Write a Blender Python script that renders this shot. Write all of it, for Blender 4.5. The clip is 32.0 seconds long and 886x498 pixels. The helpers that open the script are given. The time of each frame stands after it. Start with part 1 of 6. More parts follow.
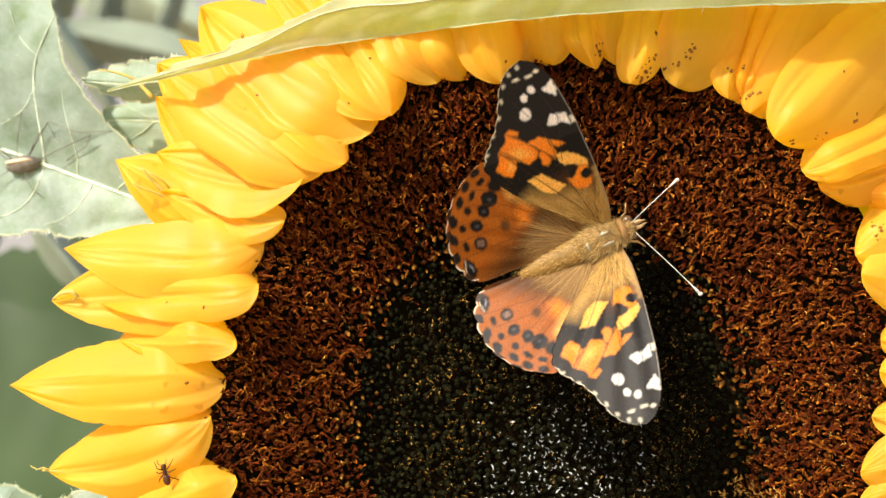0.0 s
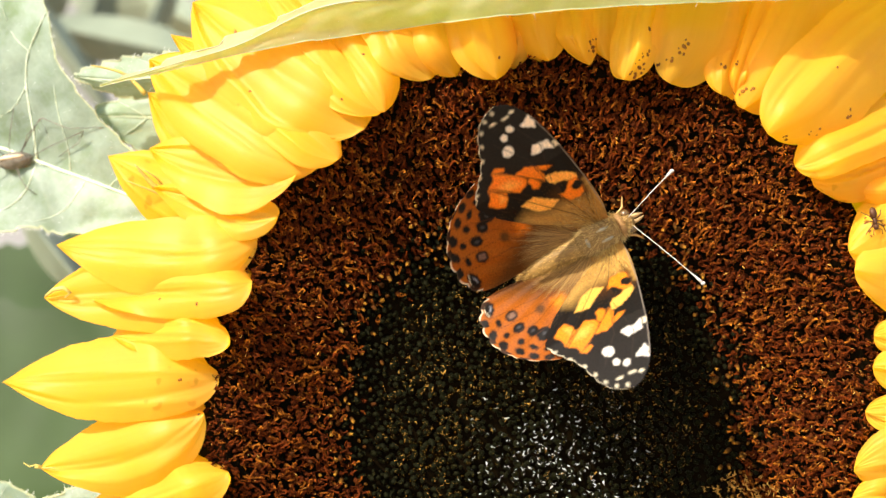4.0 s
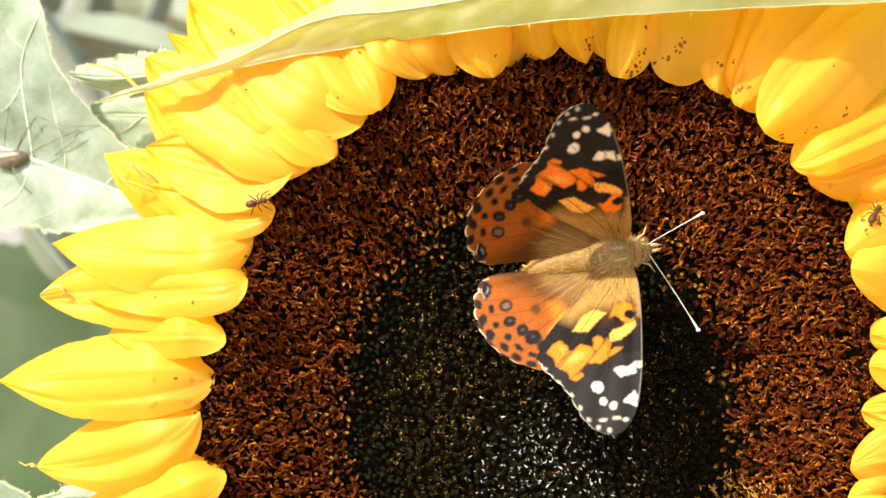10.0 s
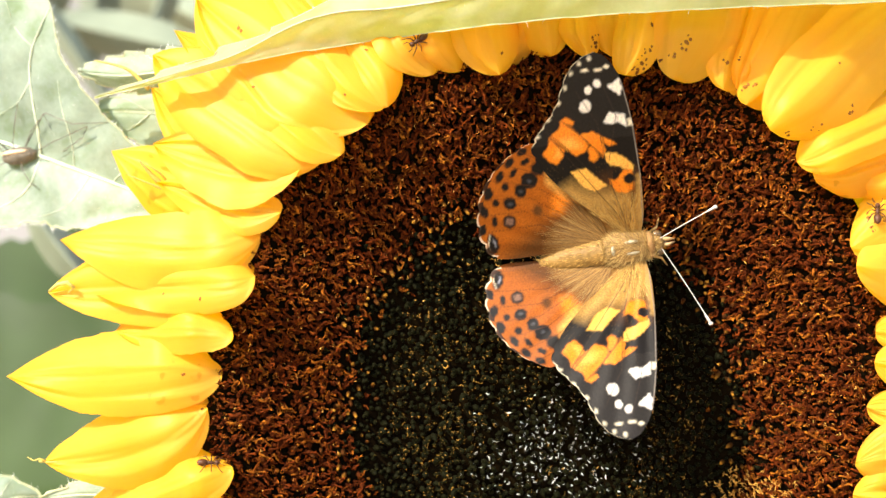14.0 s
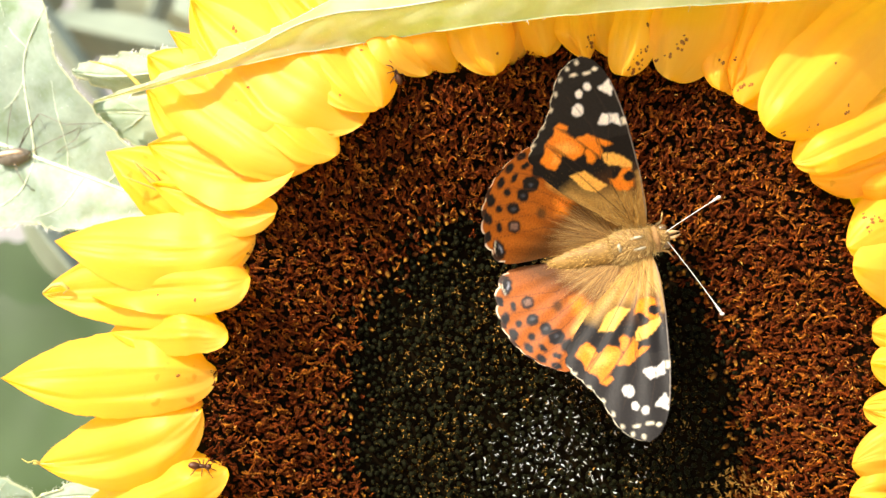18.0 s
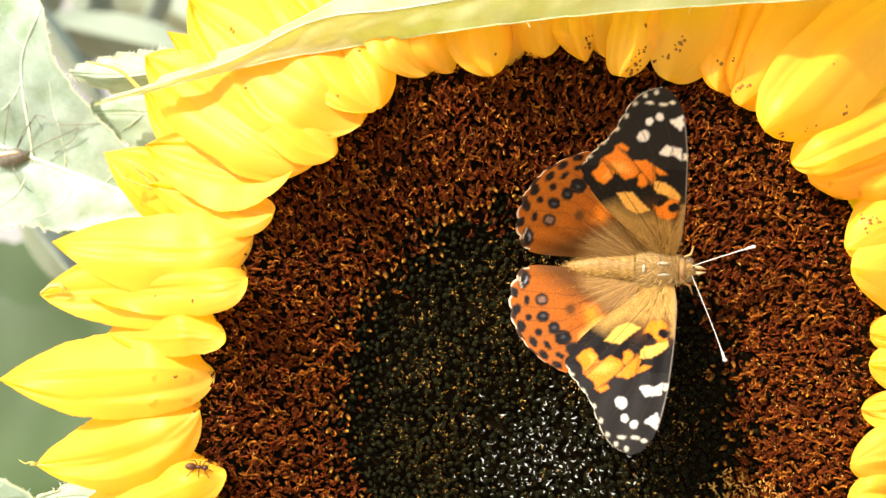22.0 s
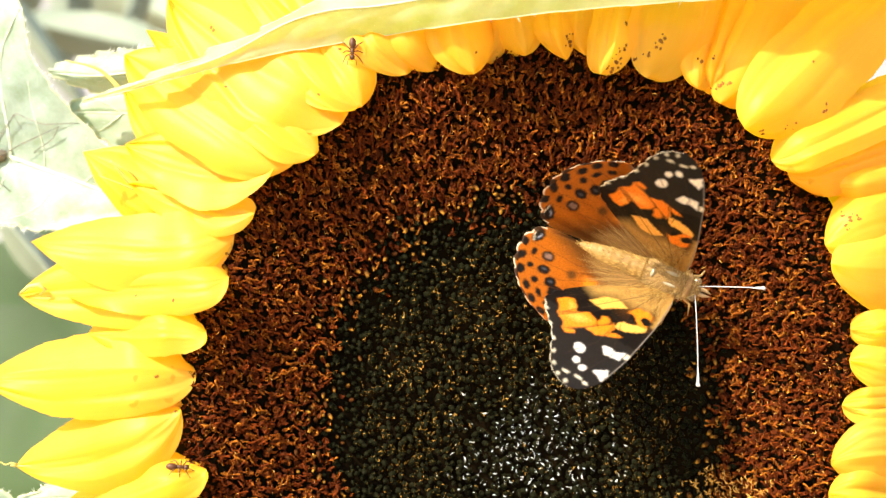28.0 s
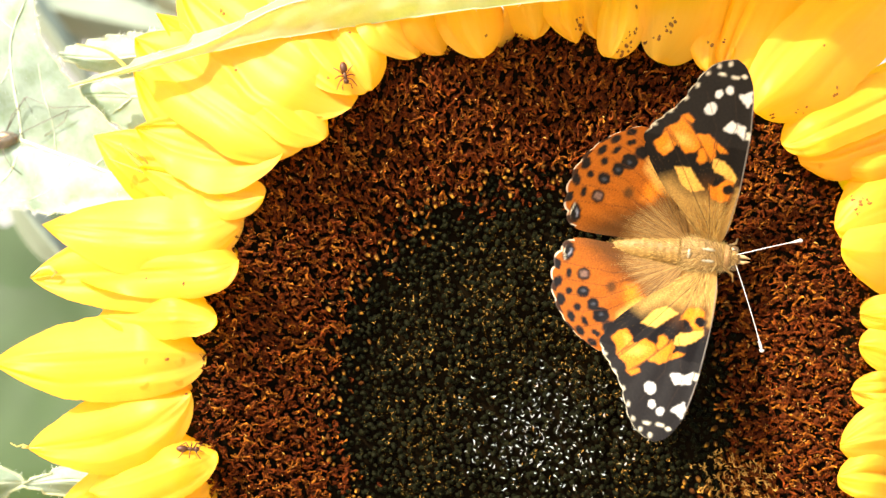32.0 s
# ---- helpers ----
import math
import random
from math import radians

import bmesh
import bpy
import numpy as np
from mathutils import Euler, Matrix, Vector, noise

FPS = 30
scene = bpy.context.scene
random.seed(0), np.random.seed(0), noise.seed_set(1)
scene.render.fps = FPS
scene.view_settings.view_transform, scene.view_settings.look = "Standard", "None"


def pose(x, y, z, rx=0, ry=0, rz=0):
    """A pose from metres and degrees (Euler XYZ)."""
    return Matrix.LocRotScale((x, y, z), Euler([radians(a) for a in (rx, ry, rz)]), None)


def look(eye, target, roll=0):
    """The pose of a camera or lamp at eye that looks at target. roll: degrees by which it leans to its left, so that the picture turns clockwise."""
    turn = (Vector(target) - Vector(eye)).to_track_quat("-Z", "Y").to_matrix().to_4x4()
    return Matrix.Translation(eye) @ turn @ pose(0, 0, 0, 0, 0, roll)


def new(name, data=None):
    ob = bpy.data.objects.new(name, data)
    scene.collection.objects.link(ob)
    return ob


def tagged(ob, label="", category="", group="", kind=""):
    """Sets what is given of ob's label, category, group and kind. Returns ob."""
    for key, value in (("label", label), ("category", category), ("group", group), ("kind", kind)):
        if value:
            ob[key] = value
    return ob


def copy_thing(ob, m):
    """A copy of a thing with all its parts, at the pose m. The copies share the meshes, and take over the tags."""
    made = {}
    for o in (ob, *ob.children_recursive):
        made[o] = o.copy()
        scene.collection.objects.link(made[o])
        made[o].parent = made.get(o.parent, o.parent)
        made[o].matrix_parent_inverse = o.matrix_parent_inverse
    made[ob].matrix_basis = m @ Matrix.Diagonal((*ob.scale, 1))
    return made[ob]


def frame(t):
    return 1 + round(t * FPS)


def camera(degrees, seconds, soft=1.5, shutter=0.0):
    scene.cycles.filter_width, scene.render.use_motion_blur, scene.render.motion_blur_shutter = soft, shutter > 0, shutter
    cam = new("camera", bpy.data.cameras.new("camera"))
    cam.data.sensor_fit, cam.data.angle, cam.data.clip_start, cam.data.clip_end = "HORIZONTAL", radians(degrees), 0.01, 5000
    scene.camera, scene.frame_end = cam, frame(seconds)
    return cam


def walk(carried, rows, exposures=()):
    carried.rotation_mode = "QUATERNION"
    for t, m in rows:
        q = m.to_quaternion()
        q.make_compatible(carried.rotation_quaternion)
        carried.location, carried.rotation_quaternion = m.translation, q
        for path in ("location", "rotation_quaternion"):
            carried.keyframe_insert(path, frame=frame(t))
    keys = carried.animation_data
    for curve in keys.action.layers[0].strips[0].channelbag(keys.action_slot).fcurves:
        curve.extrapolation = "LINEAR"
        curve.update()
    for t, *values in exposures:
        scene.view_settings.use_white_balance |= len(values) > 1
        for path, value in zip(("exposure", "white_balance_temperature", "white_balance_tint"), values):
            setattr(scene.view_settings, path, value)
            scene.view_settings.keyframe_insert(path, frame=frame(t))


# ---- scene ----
import collections

from mathutils.bvhtree import BVHTree
# ---- camera ----
LENS = 36.0                      # degrees across the picture
DIST = 0.20467                   # camera to the flower's face, metres
MM = 0.001
cam = camera(LENS, 32.0, soft=1.5)
cam.data.dof.use_dof = True
cam.data.dof.focus_distance = 0.196
cam.data.dof.aperture_fstop = 22.0

# seconds, millimetres back, yaw, pitch, lean
HAND_HELD = (
    (0, 0.38, 0.327, 0.185, 0.05), (0.5, 0.19, 0.281, 0.205, 0.06), (1, 0.18, 0.226, 0.126, 0.06), (1.5, 0.12, 0.007, 0.073, -0.01),
    (2, 0.02, 0.102, 0.037, -0.00), (2.5, 0.03, -0.111, 0.037, -0.00), (3, 0.01, 0.037, 0.002, 0.00), (3.5, 0.15, 0.062, 0.038, -0.01),
    (5.5, 0.01, -0.036, -0.035, 0.00), (6, -0.03, -0.072, 0.028, -0.04), (6.5, 0.02, -0.038, 0.037, -0.00), (7, -0.08, -0.001, 0.014, -0.05),
    (7.5, 0.04, -0.037, 0.006, -0.01), (8, 0.01, -0.037, -0.002, -0.01), (8.5, -0.22, -0.048, 0.017, -0.05), (9, -0.00, 0.000, -0.000, 0.00),
    (9.5, 0.01, -0.000, 0.002, 0.00), (10, -0.03, -0.106, -0.037, -0.01), (10.5, -0.00, -0.037, -0.072, -0.00), (11, -0.04, -0.073, -0.048, -0.05),
    (11.5, 0.07, 0.035, -0.073, -0.00), (12, 0.18, -0.096, -0.036, -0.02), (12.5, 0.15, 0.056, -0.040, -0.04), (13, 0.76, 0.135, -0.171, 0.01),
    (13.5, 0.23, -0.089, -0.148, -0.06), (14, 0.65, 0.164, -0.177, 0.04), (14.5, 0.25, -0.085, -0.108, 0.01), (16.5, 0.61, 0.126, -0.237, 0.04),
    (17, -0.08, -0.142, -0.113, -0.02), (17.5, 0.24, -0.164, -0.183, -0.03), (18, 0.15, -0.021, -0.146, -0.02), (18.5, -0.10, -0.356, -0.085, -0.13),
    (19, 0.60, 0.127, -0.226, 0.01), (19.5, -0.20, -0.323, -0.140, -0.12), (20, 0.27, -0.050, -0.218, -0.02), (20.5, -0.04, -0.219, -0.161, -0.05),
    (21, 0.17, -0.157, -0.184, -0.03), (21.5, 0.15, 0.249, -0.192, 0.05), (22, -0.03, -0.110, -0.107, -0.00), (22.5, -0.24, -0.107, -0.141, -0.01),
    (23, -0.16, -0.393, -0.141, -0.12), (23.5, -0.11, -0.405, -0.118, -0.11), (24, -0.21, -0.500, -0.179, -0.15), (24.5, -0.03, -0.587, -0.220, -0.11),
    (25, -0.45, -0.324, -0.145, -0.08), (25.5, -0.15, -0.680, -0.164, -0.16), (27.5, -0.49, -0.520, -0.214, -0.15), (28, -0.22, -0.891, -0.175, -0.21),
    (28.5, 0.14, -0.564, -0.267, -0.15), (29, -0.41, -0.810, -0.188, -0.22), (29.5, 0.23, -0.721, -0.389, -0.22), (30, -0.20, -0.682, -0.373, -0.20),
    (30.5, -0.00, -0.740, -0.419, -0.29), (31, 0.18, -0.535, -0.588, -0.18), (31.5, -0.03, -0.737, -0.590, -0.21), (32, 0.03, -0.485, -0.862, -0.13),
)


def camera_pose(back, yaw, pitch, lean):
    return pose(0, -DIST - back * MM, 0, 90 + pitch, 0, yaw) @ pose(0, 0, 0, 0, 0, lean)


walk(cam, [(t, camera_pose(*r)) for t, *r in HAND_HELD],
     exposures=[(0, 0.95), (1, 1.0), (6, 1.2), (9, 1.28), (13, 1.35), (20, 1.45), (25, 1.6), (28, 1.69), (32, 1.73)])

# ---- light: a bright sun from the upper left, in front of the flower ----
TO_SUN = Vector((-0.55, -0.50, 0.66)).normalized()
world = bpy.data.worlds.new("sky")
scene.world = world
world.use_nodes = True
wn = world.node_tree.nodes
sky = wn.new("ShaderNodeTexSky")
sky.sky_type, sky.sun_disc = "NISHITA", False
sky.dust_density = 2.5
sky.sun_elevation = math.asin(TO_SUN.z)
sky.sun_rotation = math.atan2(TO_SUN.x, TO_SUN.y)
world.node_tree.links.new(sky.outputs[0], wn["Background"].inputs[0])
wn["Background"].inputs[1].default_value = 0.15
sun = new("sun", bpy.data.lights.new("sun", "SUN"))
sun.data.energy, sun.data.angle, sun.data.color = 4.0, radians(0.6), (1.0, 0.92, 0.78)
sun.matrix_world = look(TO_SUN * 3, (0, 0, 0))


# ---- materials ----
def material(name):
    m = bpy.data.materials.new(name)
    m.use_nodes = True
    nt = m.node_tree
    return m, nt, nt.nodes["Principled BSDF"]


def node(nt, kind, **values):
    n = nt.nodes.new("ShaderNode" + kind)
    for k, v in values.items():
        n.inputs[k.replace("_", " ")].default_value = v
    return n


def ramp(nt, source, *stops):
    n = nt.nodes.new("ShaderNodeValToRGB")
    cr = n.color_ramp
    while len(cr.elements) < len(stops):
        cr.elements.new(0.5)
    for e, (p, c) in zip(cr.elements, stops):
        e.position, e.color = p, (*c, 1)
    nt.links.new(source, n.inputs[0])
    return n.outputs[0]


def mix(nt, factor, a, b, how="MIX"):
    n = nt.nodes.new("ShaderNodeMix")
    n.data_type, n.blend_type = "RGBA", how
    for sock, v in ((n.inputs[0], factor), (n.inputs[6], a), (n.inputs[7], b)):
        if hasattr(v, "links"):
            nt.links.new(v, sock)
        elif isinstance(v, (int, float)):
            sock.default_value = v
        else:
            sock.default_value = (*v, 1)
    return n.outputs[2]


def bump(nt, bsdf, height, strength, distance):
    n = node(nt, "Bump", Strength=strength, Distance=distance)
    nt.links.new(height, n.inputs["Height"])
    nt.links.new(n.outputs[0], bsdf.inputs["Normal"])


def thin(m, nt, bsdf, colour, share):
    """Lets light through: mixes a translucent lobe with the surface."""
    tr = nt.nodes.new("ShaderNodeBsdfTranslucent")
    ms = nt.nodes.new("ShaderNodeMixShader")
    ms.inputs[0].default_value = share
    out = nt.nodes["Material Output"]
    if hasattr(colour, "links"):
        nt.links.new(colour, tr.inputs[0])
    else:
        tr.inputs[0].default_value = (*colour, 1)
    nt.links.new(bsdf.outputs[0], ms.inputs[1])
    nt.links.new(tr.outputs[0], ms.inputs[2])
    nt.links.new(ms.outputs[0], out.inputs[0])
    return m


def petal_material():
    m, nt, b = material("petal_yellow")
    uv = nt.nodes.new("ShaderNodeUVMap")
    mp = node(nt, "Mapping")
    mp.inputs["Scale"].default_value = (20, 1.2, 1)
    nt.links.new(uv.outputs[0], mp.inputs[0])
    veins = node(nt, "TexNoise", Scale=1.0, Detail=4.0, Roughness=0.6)
    nt.links.new(mp.outputs[0], veins.inputs["Vector"])
    tc = nt.nodes.new("ShaderNodeTexCoord")
    blot = node(nt, "TexNoise", Scale=70.0, Detail=3.0)
    nt.links.new(tc.outputs["Object"], blot.inputs["Vector"])
    base = ramp(nt, blot.outputs[0], (0.3, (0.90, 0.46, 0.035)), (0.7, (0.92, 0.52, 0.085)))
    col = mix(nt, 0.35, base, ramp(nt, veins.outputs[0], (0.35, (0.88, 0.40, 0.014)), (0.65, (0.93, 0.54, 0.06))))
    fleck = node(nt, "TexNoise", Scale=520.0, Detail=1.0)
    nt.links.new(tc.outputs["Object"], fleck.inputs["Vector"])
    patch = node(nt, "TexNoise", Scale=55.0, Detail=0.0)
    nt.links.new(tc.outputs["Object"], patch.inputs["Vector"])
    both = nt.nodes.new("ShaderNodeMath")
    both.operation = "MULTIPLY"
    nt.links.new(fleck.outputs[0], both.inputs[0])
    nt.links.new(patch.outputs[0], both.inputs[1])
    col = mix(nt, ramp(nt, both.outputs[0], (0.49, (0, 0, 0)), (0.52, (0.6, 0.6, 0.6))), col, (0.22, 0.09, 0.01))
    nt.links.new(col, b.inputs["Base Color"])
    b.inputs["Roughness"].default_value = 0.42
    b.inputs["Specular IOR Level"].default_value = 0.25
    bump(nt, b, veins.outputs[0], 0.14, 0.0004)
    return thin(m, nt, b, mix(nt, 0.95, col, (1.0, 0.70, 0.0)), 0.64)


def floret_material(name, dark, light, low, high, rough, gloss=0.4, piece=False, half=None):
    """Colour runs from the foot of each piece to its tip, and differs from piece to piece."""
    m, nt, b = material(name)
    if piece:
        rnd = nt.nodes.new("ShaderNodeObjectInfo").outputs["Random"]
    else:
        rnd = nt.nodes.new("ShaderNodeNewGeometry").outputs["Random Per Island"]
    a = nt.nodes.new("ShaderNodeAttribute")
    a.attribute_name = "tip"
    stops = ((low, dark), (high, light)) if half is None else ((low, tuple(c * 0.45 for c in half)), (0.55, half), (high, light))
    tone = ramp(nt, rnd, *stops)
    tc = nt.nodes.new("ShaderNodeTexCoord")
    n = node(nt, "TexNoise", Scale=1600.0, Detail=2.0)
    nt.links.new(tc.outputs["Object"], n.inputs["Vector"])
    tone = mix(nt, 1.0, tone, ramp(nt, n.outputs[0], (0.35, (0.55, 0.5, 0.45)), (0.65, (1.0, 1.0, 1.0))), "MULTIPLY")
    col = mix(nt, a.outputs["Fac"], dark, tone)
    nt.links.new(col, b.inputs["Base Color"])
    b.inputs["Roughness"].default_value = rough
    b.inputs["Specular IOR Level"].default_value = gloss
    return m


def plain(name, colour, rough=0.5, scale=900.0, spread=0.35, gloss=0.3, relief=0.3):
    m, nt, b = material(name)
    tc = nt.nodes.new("ShaderNodeTexCoord")
    n = node(nt, "TexNoise", Scale=scale, Detail=4.0)
    n2 = node(nt, "TexNoise", Scale=scale / 7, Detail=2.0)
    for q in (n, n2):
        nt.links.new(tc.outputs["Object"], q.inputs["Vector"])
    lo = tuple(c * (1 - spread) for c in colour)
    hi = tuple(min(1, c * (1 + spread)) for c in colour)
    c1 = ramp(nt, n.outputs[0], (0.3, lo), (0.7, hi))
    c2 = ramp(nt, n2.outputs[0], (0.3, lo), (0.7, hi))
    nt.links.new(mix(nt, 0.5, c1, c2), b.inputs["Base Color"])
    b.inputs["Roughness"].default_value = rough
    b.inputs["Specular IOR Level"].default_value = gloss
    bump(nt, b, n.outputs[0], relief, 0.0002)
    return m


def leaf_material(name, colour, through_colour, share):
    m, nt, b = material(name)
    tc = nt.nodes.new("ShaderNodeTexCoord")
    big = node(nt, "TexNoise", Scale=60.0, Detail=4.0)
    vor = node(nt, "TexVoronoi", Scale=700.0)
    vor.feature = "DISTANCE_TO_EDGE"
    for q in (big, vor):
        nt.links.new(tc.outputs["Object"], q.inputs["Vector"])
    lo, hi = tuple(c * 0.65 for c in colour), tuple(min(1, c * 1.45) for c in colour)
    col = ramp(nt, big.outputs[0], (0.3, lo), (0.7, hi))
    col = mix(nt, ramp(nt, vor.outputs["Distance"], (0.0, (0.14, 0.14, 0.14)), (0.10, (0, 0, 0))), col, tuple(min(1, c * 1.7) for c in colour))
    blot = node(nt, "TexNoise", Scale=210.0, Detail=5.0, Roughness=0.7)
    nt.links.new(tc.outputs["Object"], blot.inputs["Vector"])
    col = mix(nt, 1.0, col, ramp(nt, blot.outputs[0], (0.30, (0.62, 0.70, 0.50)), (0.52, (1.0, 1.0, 1.0)), (0.75, (1.25, 1.22, 1.2))), "MULTIPLY")
    nt.links.new(col, b.inputs["Base Color"])
    b.inputs["Roughness"].default_value = 0.55
    b.inputs["Specular IOR Level"].default_value = 0.3
    bump(nt, b, big.outputs[0], 0.3, 0.0012)
    return thin(m, nt, b, through_colour, share)


def wing_material():
    m, nt, b = material("wing_scales")
    a = nt.nodes.new("ShaderNodeVertexColor")
    a.layer_name = "pattern"
    tc = nt.nodes.new("ShaderNodeTexCoord")
    n = node(nt, "TexNoise", Scale=5000.0, Detail=2.0)
    nt.links.new(tc.outputs["Object"], n.inputs["Vector"])
    grain = ramp(nt, n.outputs[0], (0.25, (0.62, 0.62, 0.62)), (0.75, (1.25, 1.25, 1.25)))
    col = mix(nt, 1.0, a.outputs[0], grain, "MULTIPLY")
    nt.links.new(col, b.inputs["Base Color"])
    b.inputs["Roughness"].default_value = 0.44
    b.inputs["Specular IOR Level"].default_value = 0.22
    crinkle = node(nt, "TexNoise", Scale=1500.0, Detail=3.0)
    nt.links.new(tc.outputs["Object"], crinkle.inputs["Vector"])
    bump(nt, b, mix(nt, 0.5, n.outputs[0], crinkle.outputs[0]), 0.25, 0.0002)
    return thin(m, nt, b, mix(nt, 1.0, col, (1.0, 0.70, 0.28), "MULTIPLY"), 0.5)


PETAL = petal_material()
SPECK = plain("petal_speck_brown", (0.22, 0.085, 0.005), 0.8, 1500, 0.5)
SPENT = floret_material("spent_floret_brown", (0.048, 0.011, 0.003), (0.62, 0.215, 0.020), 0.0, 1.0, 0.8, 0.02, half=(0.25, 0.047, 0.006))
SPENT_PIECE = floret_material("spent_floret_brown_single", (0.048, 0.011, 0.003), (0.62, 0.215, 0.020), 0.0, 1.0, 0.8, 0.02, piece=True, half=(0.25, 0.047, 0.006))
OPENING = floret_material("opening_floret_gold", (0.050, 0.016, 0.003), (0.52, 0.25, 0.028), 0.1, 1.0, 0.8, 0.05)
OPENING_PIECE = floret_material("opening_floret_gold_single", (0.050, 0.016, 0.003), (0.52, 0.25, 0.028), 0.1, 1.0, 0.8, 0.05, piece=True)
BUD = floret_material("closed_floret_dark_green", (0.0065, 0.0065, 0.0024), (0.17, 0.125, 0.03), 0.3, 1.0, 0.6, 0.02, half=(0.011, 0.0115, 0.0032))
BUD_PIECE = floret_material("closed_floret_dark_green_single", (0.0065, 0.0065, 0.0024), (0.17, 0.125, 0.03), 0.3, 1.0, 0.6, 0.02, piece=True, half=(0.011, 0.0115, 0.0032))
CHAFF = plain("chaff_gold", (0.55, 0.28, 0.045), 0.5, 700, 0.5)
# near-white colour for flecks that imitate sun glints
GLINT = plain("chaff_glint", (0.74, 0.76, 0.74), 0.3, 700, 0.2, 0.8)
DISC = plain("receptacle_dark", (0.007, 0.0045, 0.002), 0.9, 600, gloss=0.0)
LEAF = leaf_material("leaf_grey_green", (0.21, 0.26, 0.21), (0.34, 0.46, 0.10), 0.2)
LEAF_PALE = leaf_material("leaf_pale_green", (0.37, 0.42, 0.25), (0.60, 0.67, 0.15), 0.60)
# lighter copy of the leaf green: sunlit brightness put into the colour
LEAF_BRIGHTENED = leaf_material("leaf_brightened", (0.27, 0.33, 0.25), (0.40, 0.50, 0.22), 0.3)
LEAF_RIM = plain("leaf_rim_pale", (0.40, 0.43, 0.25), 0.7, 500)
VEIN = plain("leaf_vein_pale", (0.55, 0.62, 0.45), 0.6, 500)
HAIR_PALE = plain("leaf_hair_white", (0.75, 0.8, 0.7), 0.5, 500)
STEM = plain("stem_green", (0.13, 0.22, 0.05), 0.6, 200)
# soil out of view, paled to bounce warm fill light onto the flower
EARTH = plain("garden_soil", (0.38, 0.30, 0.20), 0.9, 12, 0.5)
WING = wing_material()
def fur_material(name, dark, light):
    m, nt, b = material(name)
    rnd = nt.nodes.new("ShaderNodeNewGeometry").outputs["Random Per Island"]
    nt.links.new(ramp(nt, rnd, (0.0, dark), (1.0, light)), b.inputs["Base Color"])
    b.inputs["Roughness"].default_value = 0.6
    b.inputs["Specular IOR Level"].default_value = 0.3
    return m


HAIR_TAN = fur_material("butterfly_hair_tan", (0.12, 0.065, 0.014), (0.74, 0.50, 0.17))
HAIR_GOLD = fur_material("butterfly_hair_gold", (0.12, 0.055, 0.010), (0.70, 0.42, 0.10))
HAIR_BROWN = fur_material("butterfly_hair_brown", (0.08, 0.032, 0.006), (0.48, 0.27, 0.075))
FUR = plain("butterfly_fur_tan", (0.24, 0.14, 0.045), 0.75, 2500, 0.45)
ABDOMEN = plain("butterfly_abdomen_tan", (0.20, 0.112, 0.026), 0.6, 2500, 0.4)
PLATE = plain("butterfly_plate_grey_green", (0.34, 0.30, 0.20), 0.45, 2500, 0.3, 0.6)
FUR_LIGHT = plain("butterfly_fur_pale", (0.42, 0.27, 0.12), 0.7, 2500, 0.4)
FUR_DARK = plain("butterfly_fur_brown", (0.20, 0.105, 0.035), 0.75, 2500, 0.45)
HORN_WHITE = plain("antenna_white", (0.50, 0.47, 0.42), 0.35, 3000, 0.2, 0.5)
EYE = plain("eye_brown", (0.10, 0.055, 0.02), 0.2, 2500, 0.3, 0.6)
LEG = plain("leg_tan", (0.50, 0.30, 0.10), 0.5, 2500)
ANT = plain("ant_dark", (0.062, 0.022, 0.007), 0.45, 2500, 0.4, 0.25)
SPIDER = plain("harvestman_brown", (0.14, 0.12, 0.09), 0.5, 1500, 0.5)
SPIDER_PALE = plain("harvestman_pale", (0.55, 0.42, 0.28), 0.5, 1500, 0.3)
BRACT = plain("bract_dry", (0.50, 0.38, 0.08), 0.6, 500)


# ---- building helpers ----
def shade(me, smooth=True):
    me.polygons.foreach_set("use_smooth", [smooth] * len(me.polygons))
    return me


def mesh_of(name, verts, faces, mat, smooth=True):
    me = bpy.data.meshes.new(name)
    me.from_pydata([tuple(v) for v in verts], [], [tuple(f) for f in faces])
    me.materials.append(mat)
    me.update()
    return shade(me, smooth)


def part(name, me, parent, label="", m=None):
    ob = new(name, me)
    ob.parent = parent
    if m is not None:
        ob.matrix_basis = m
    return tagged(ob, label)


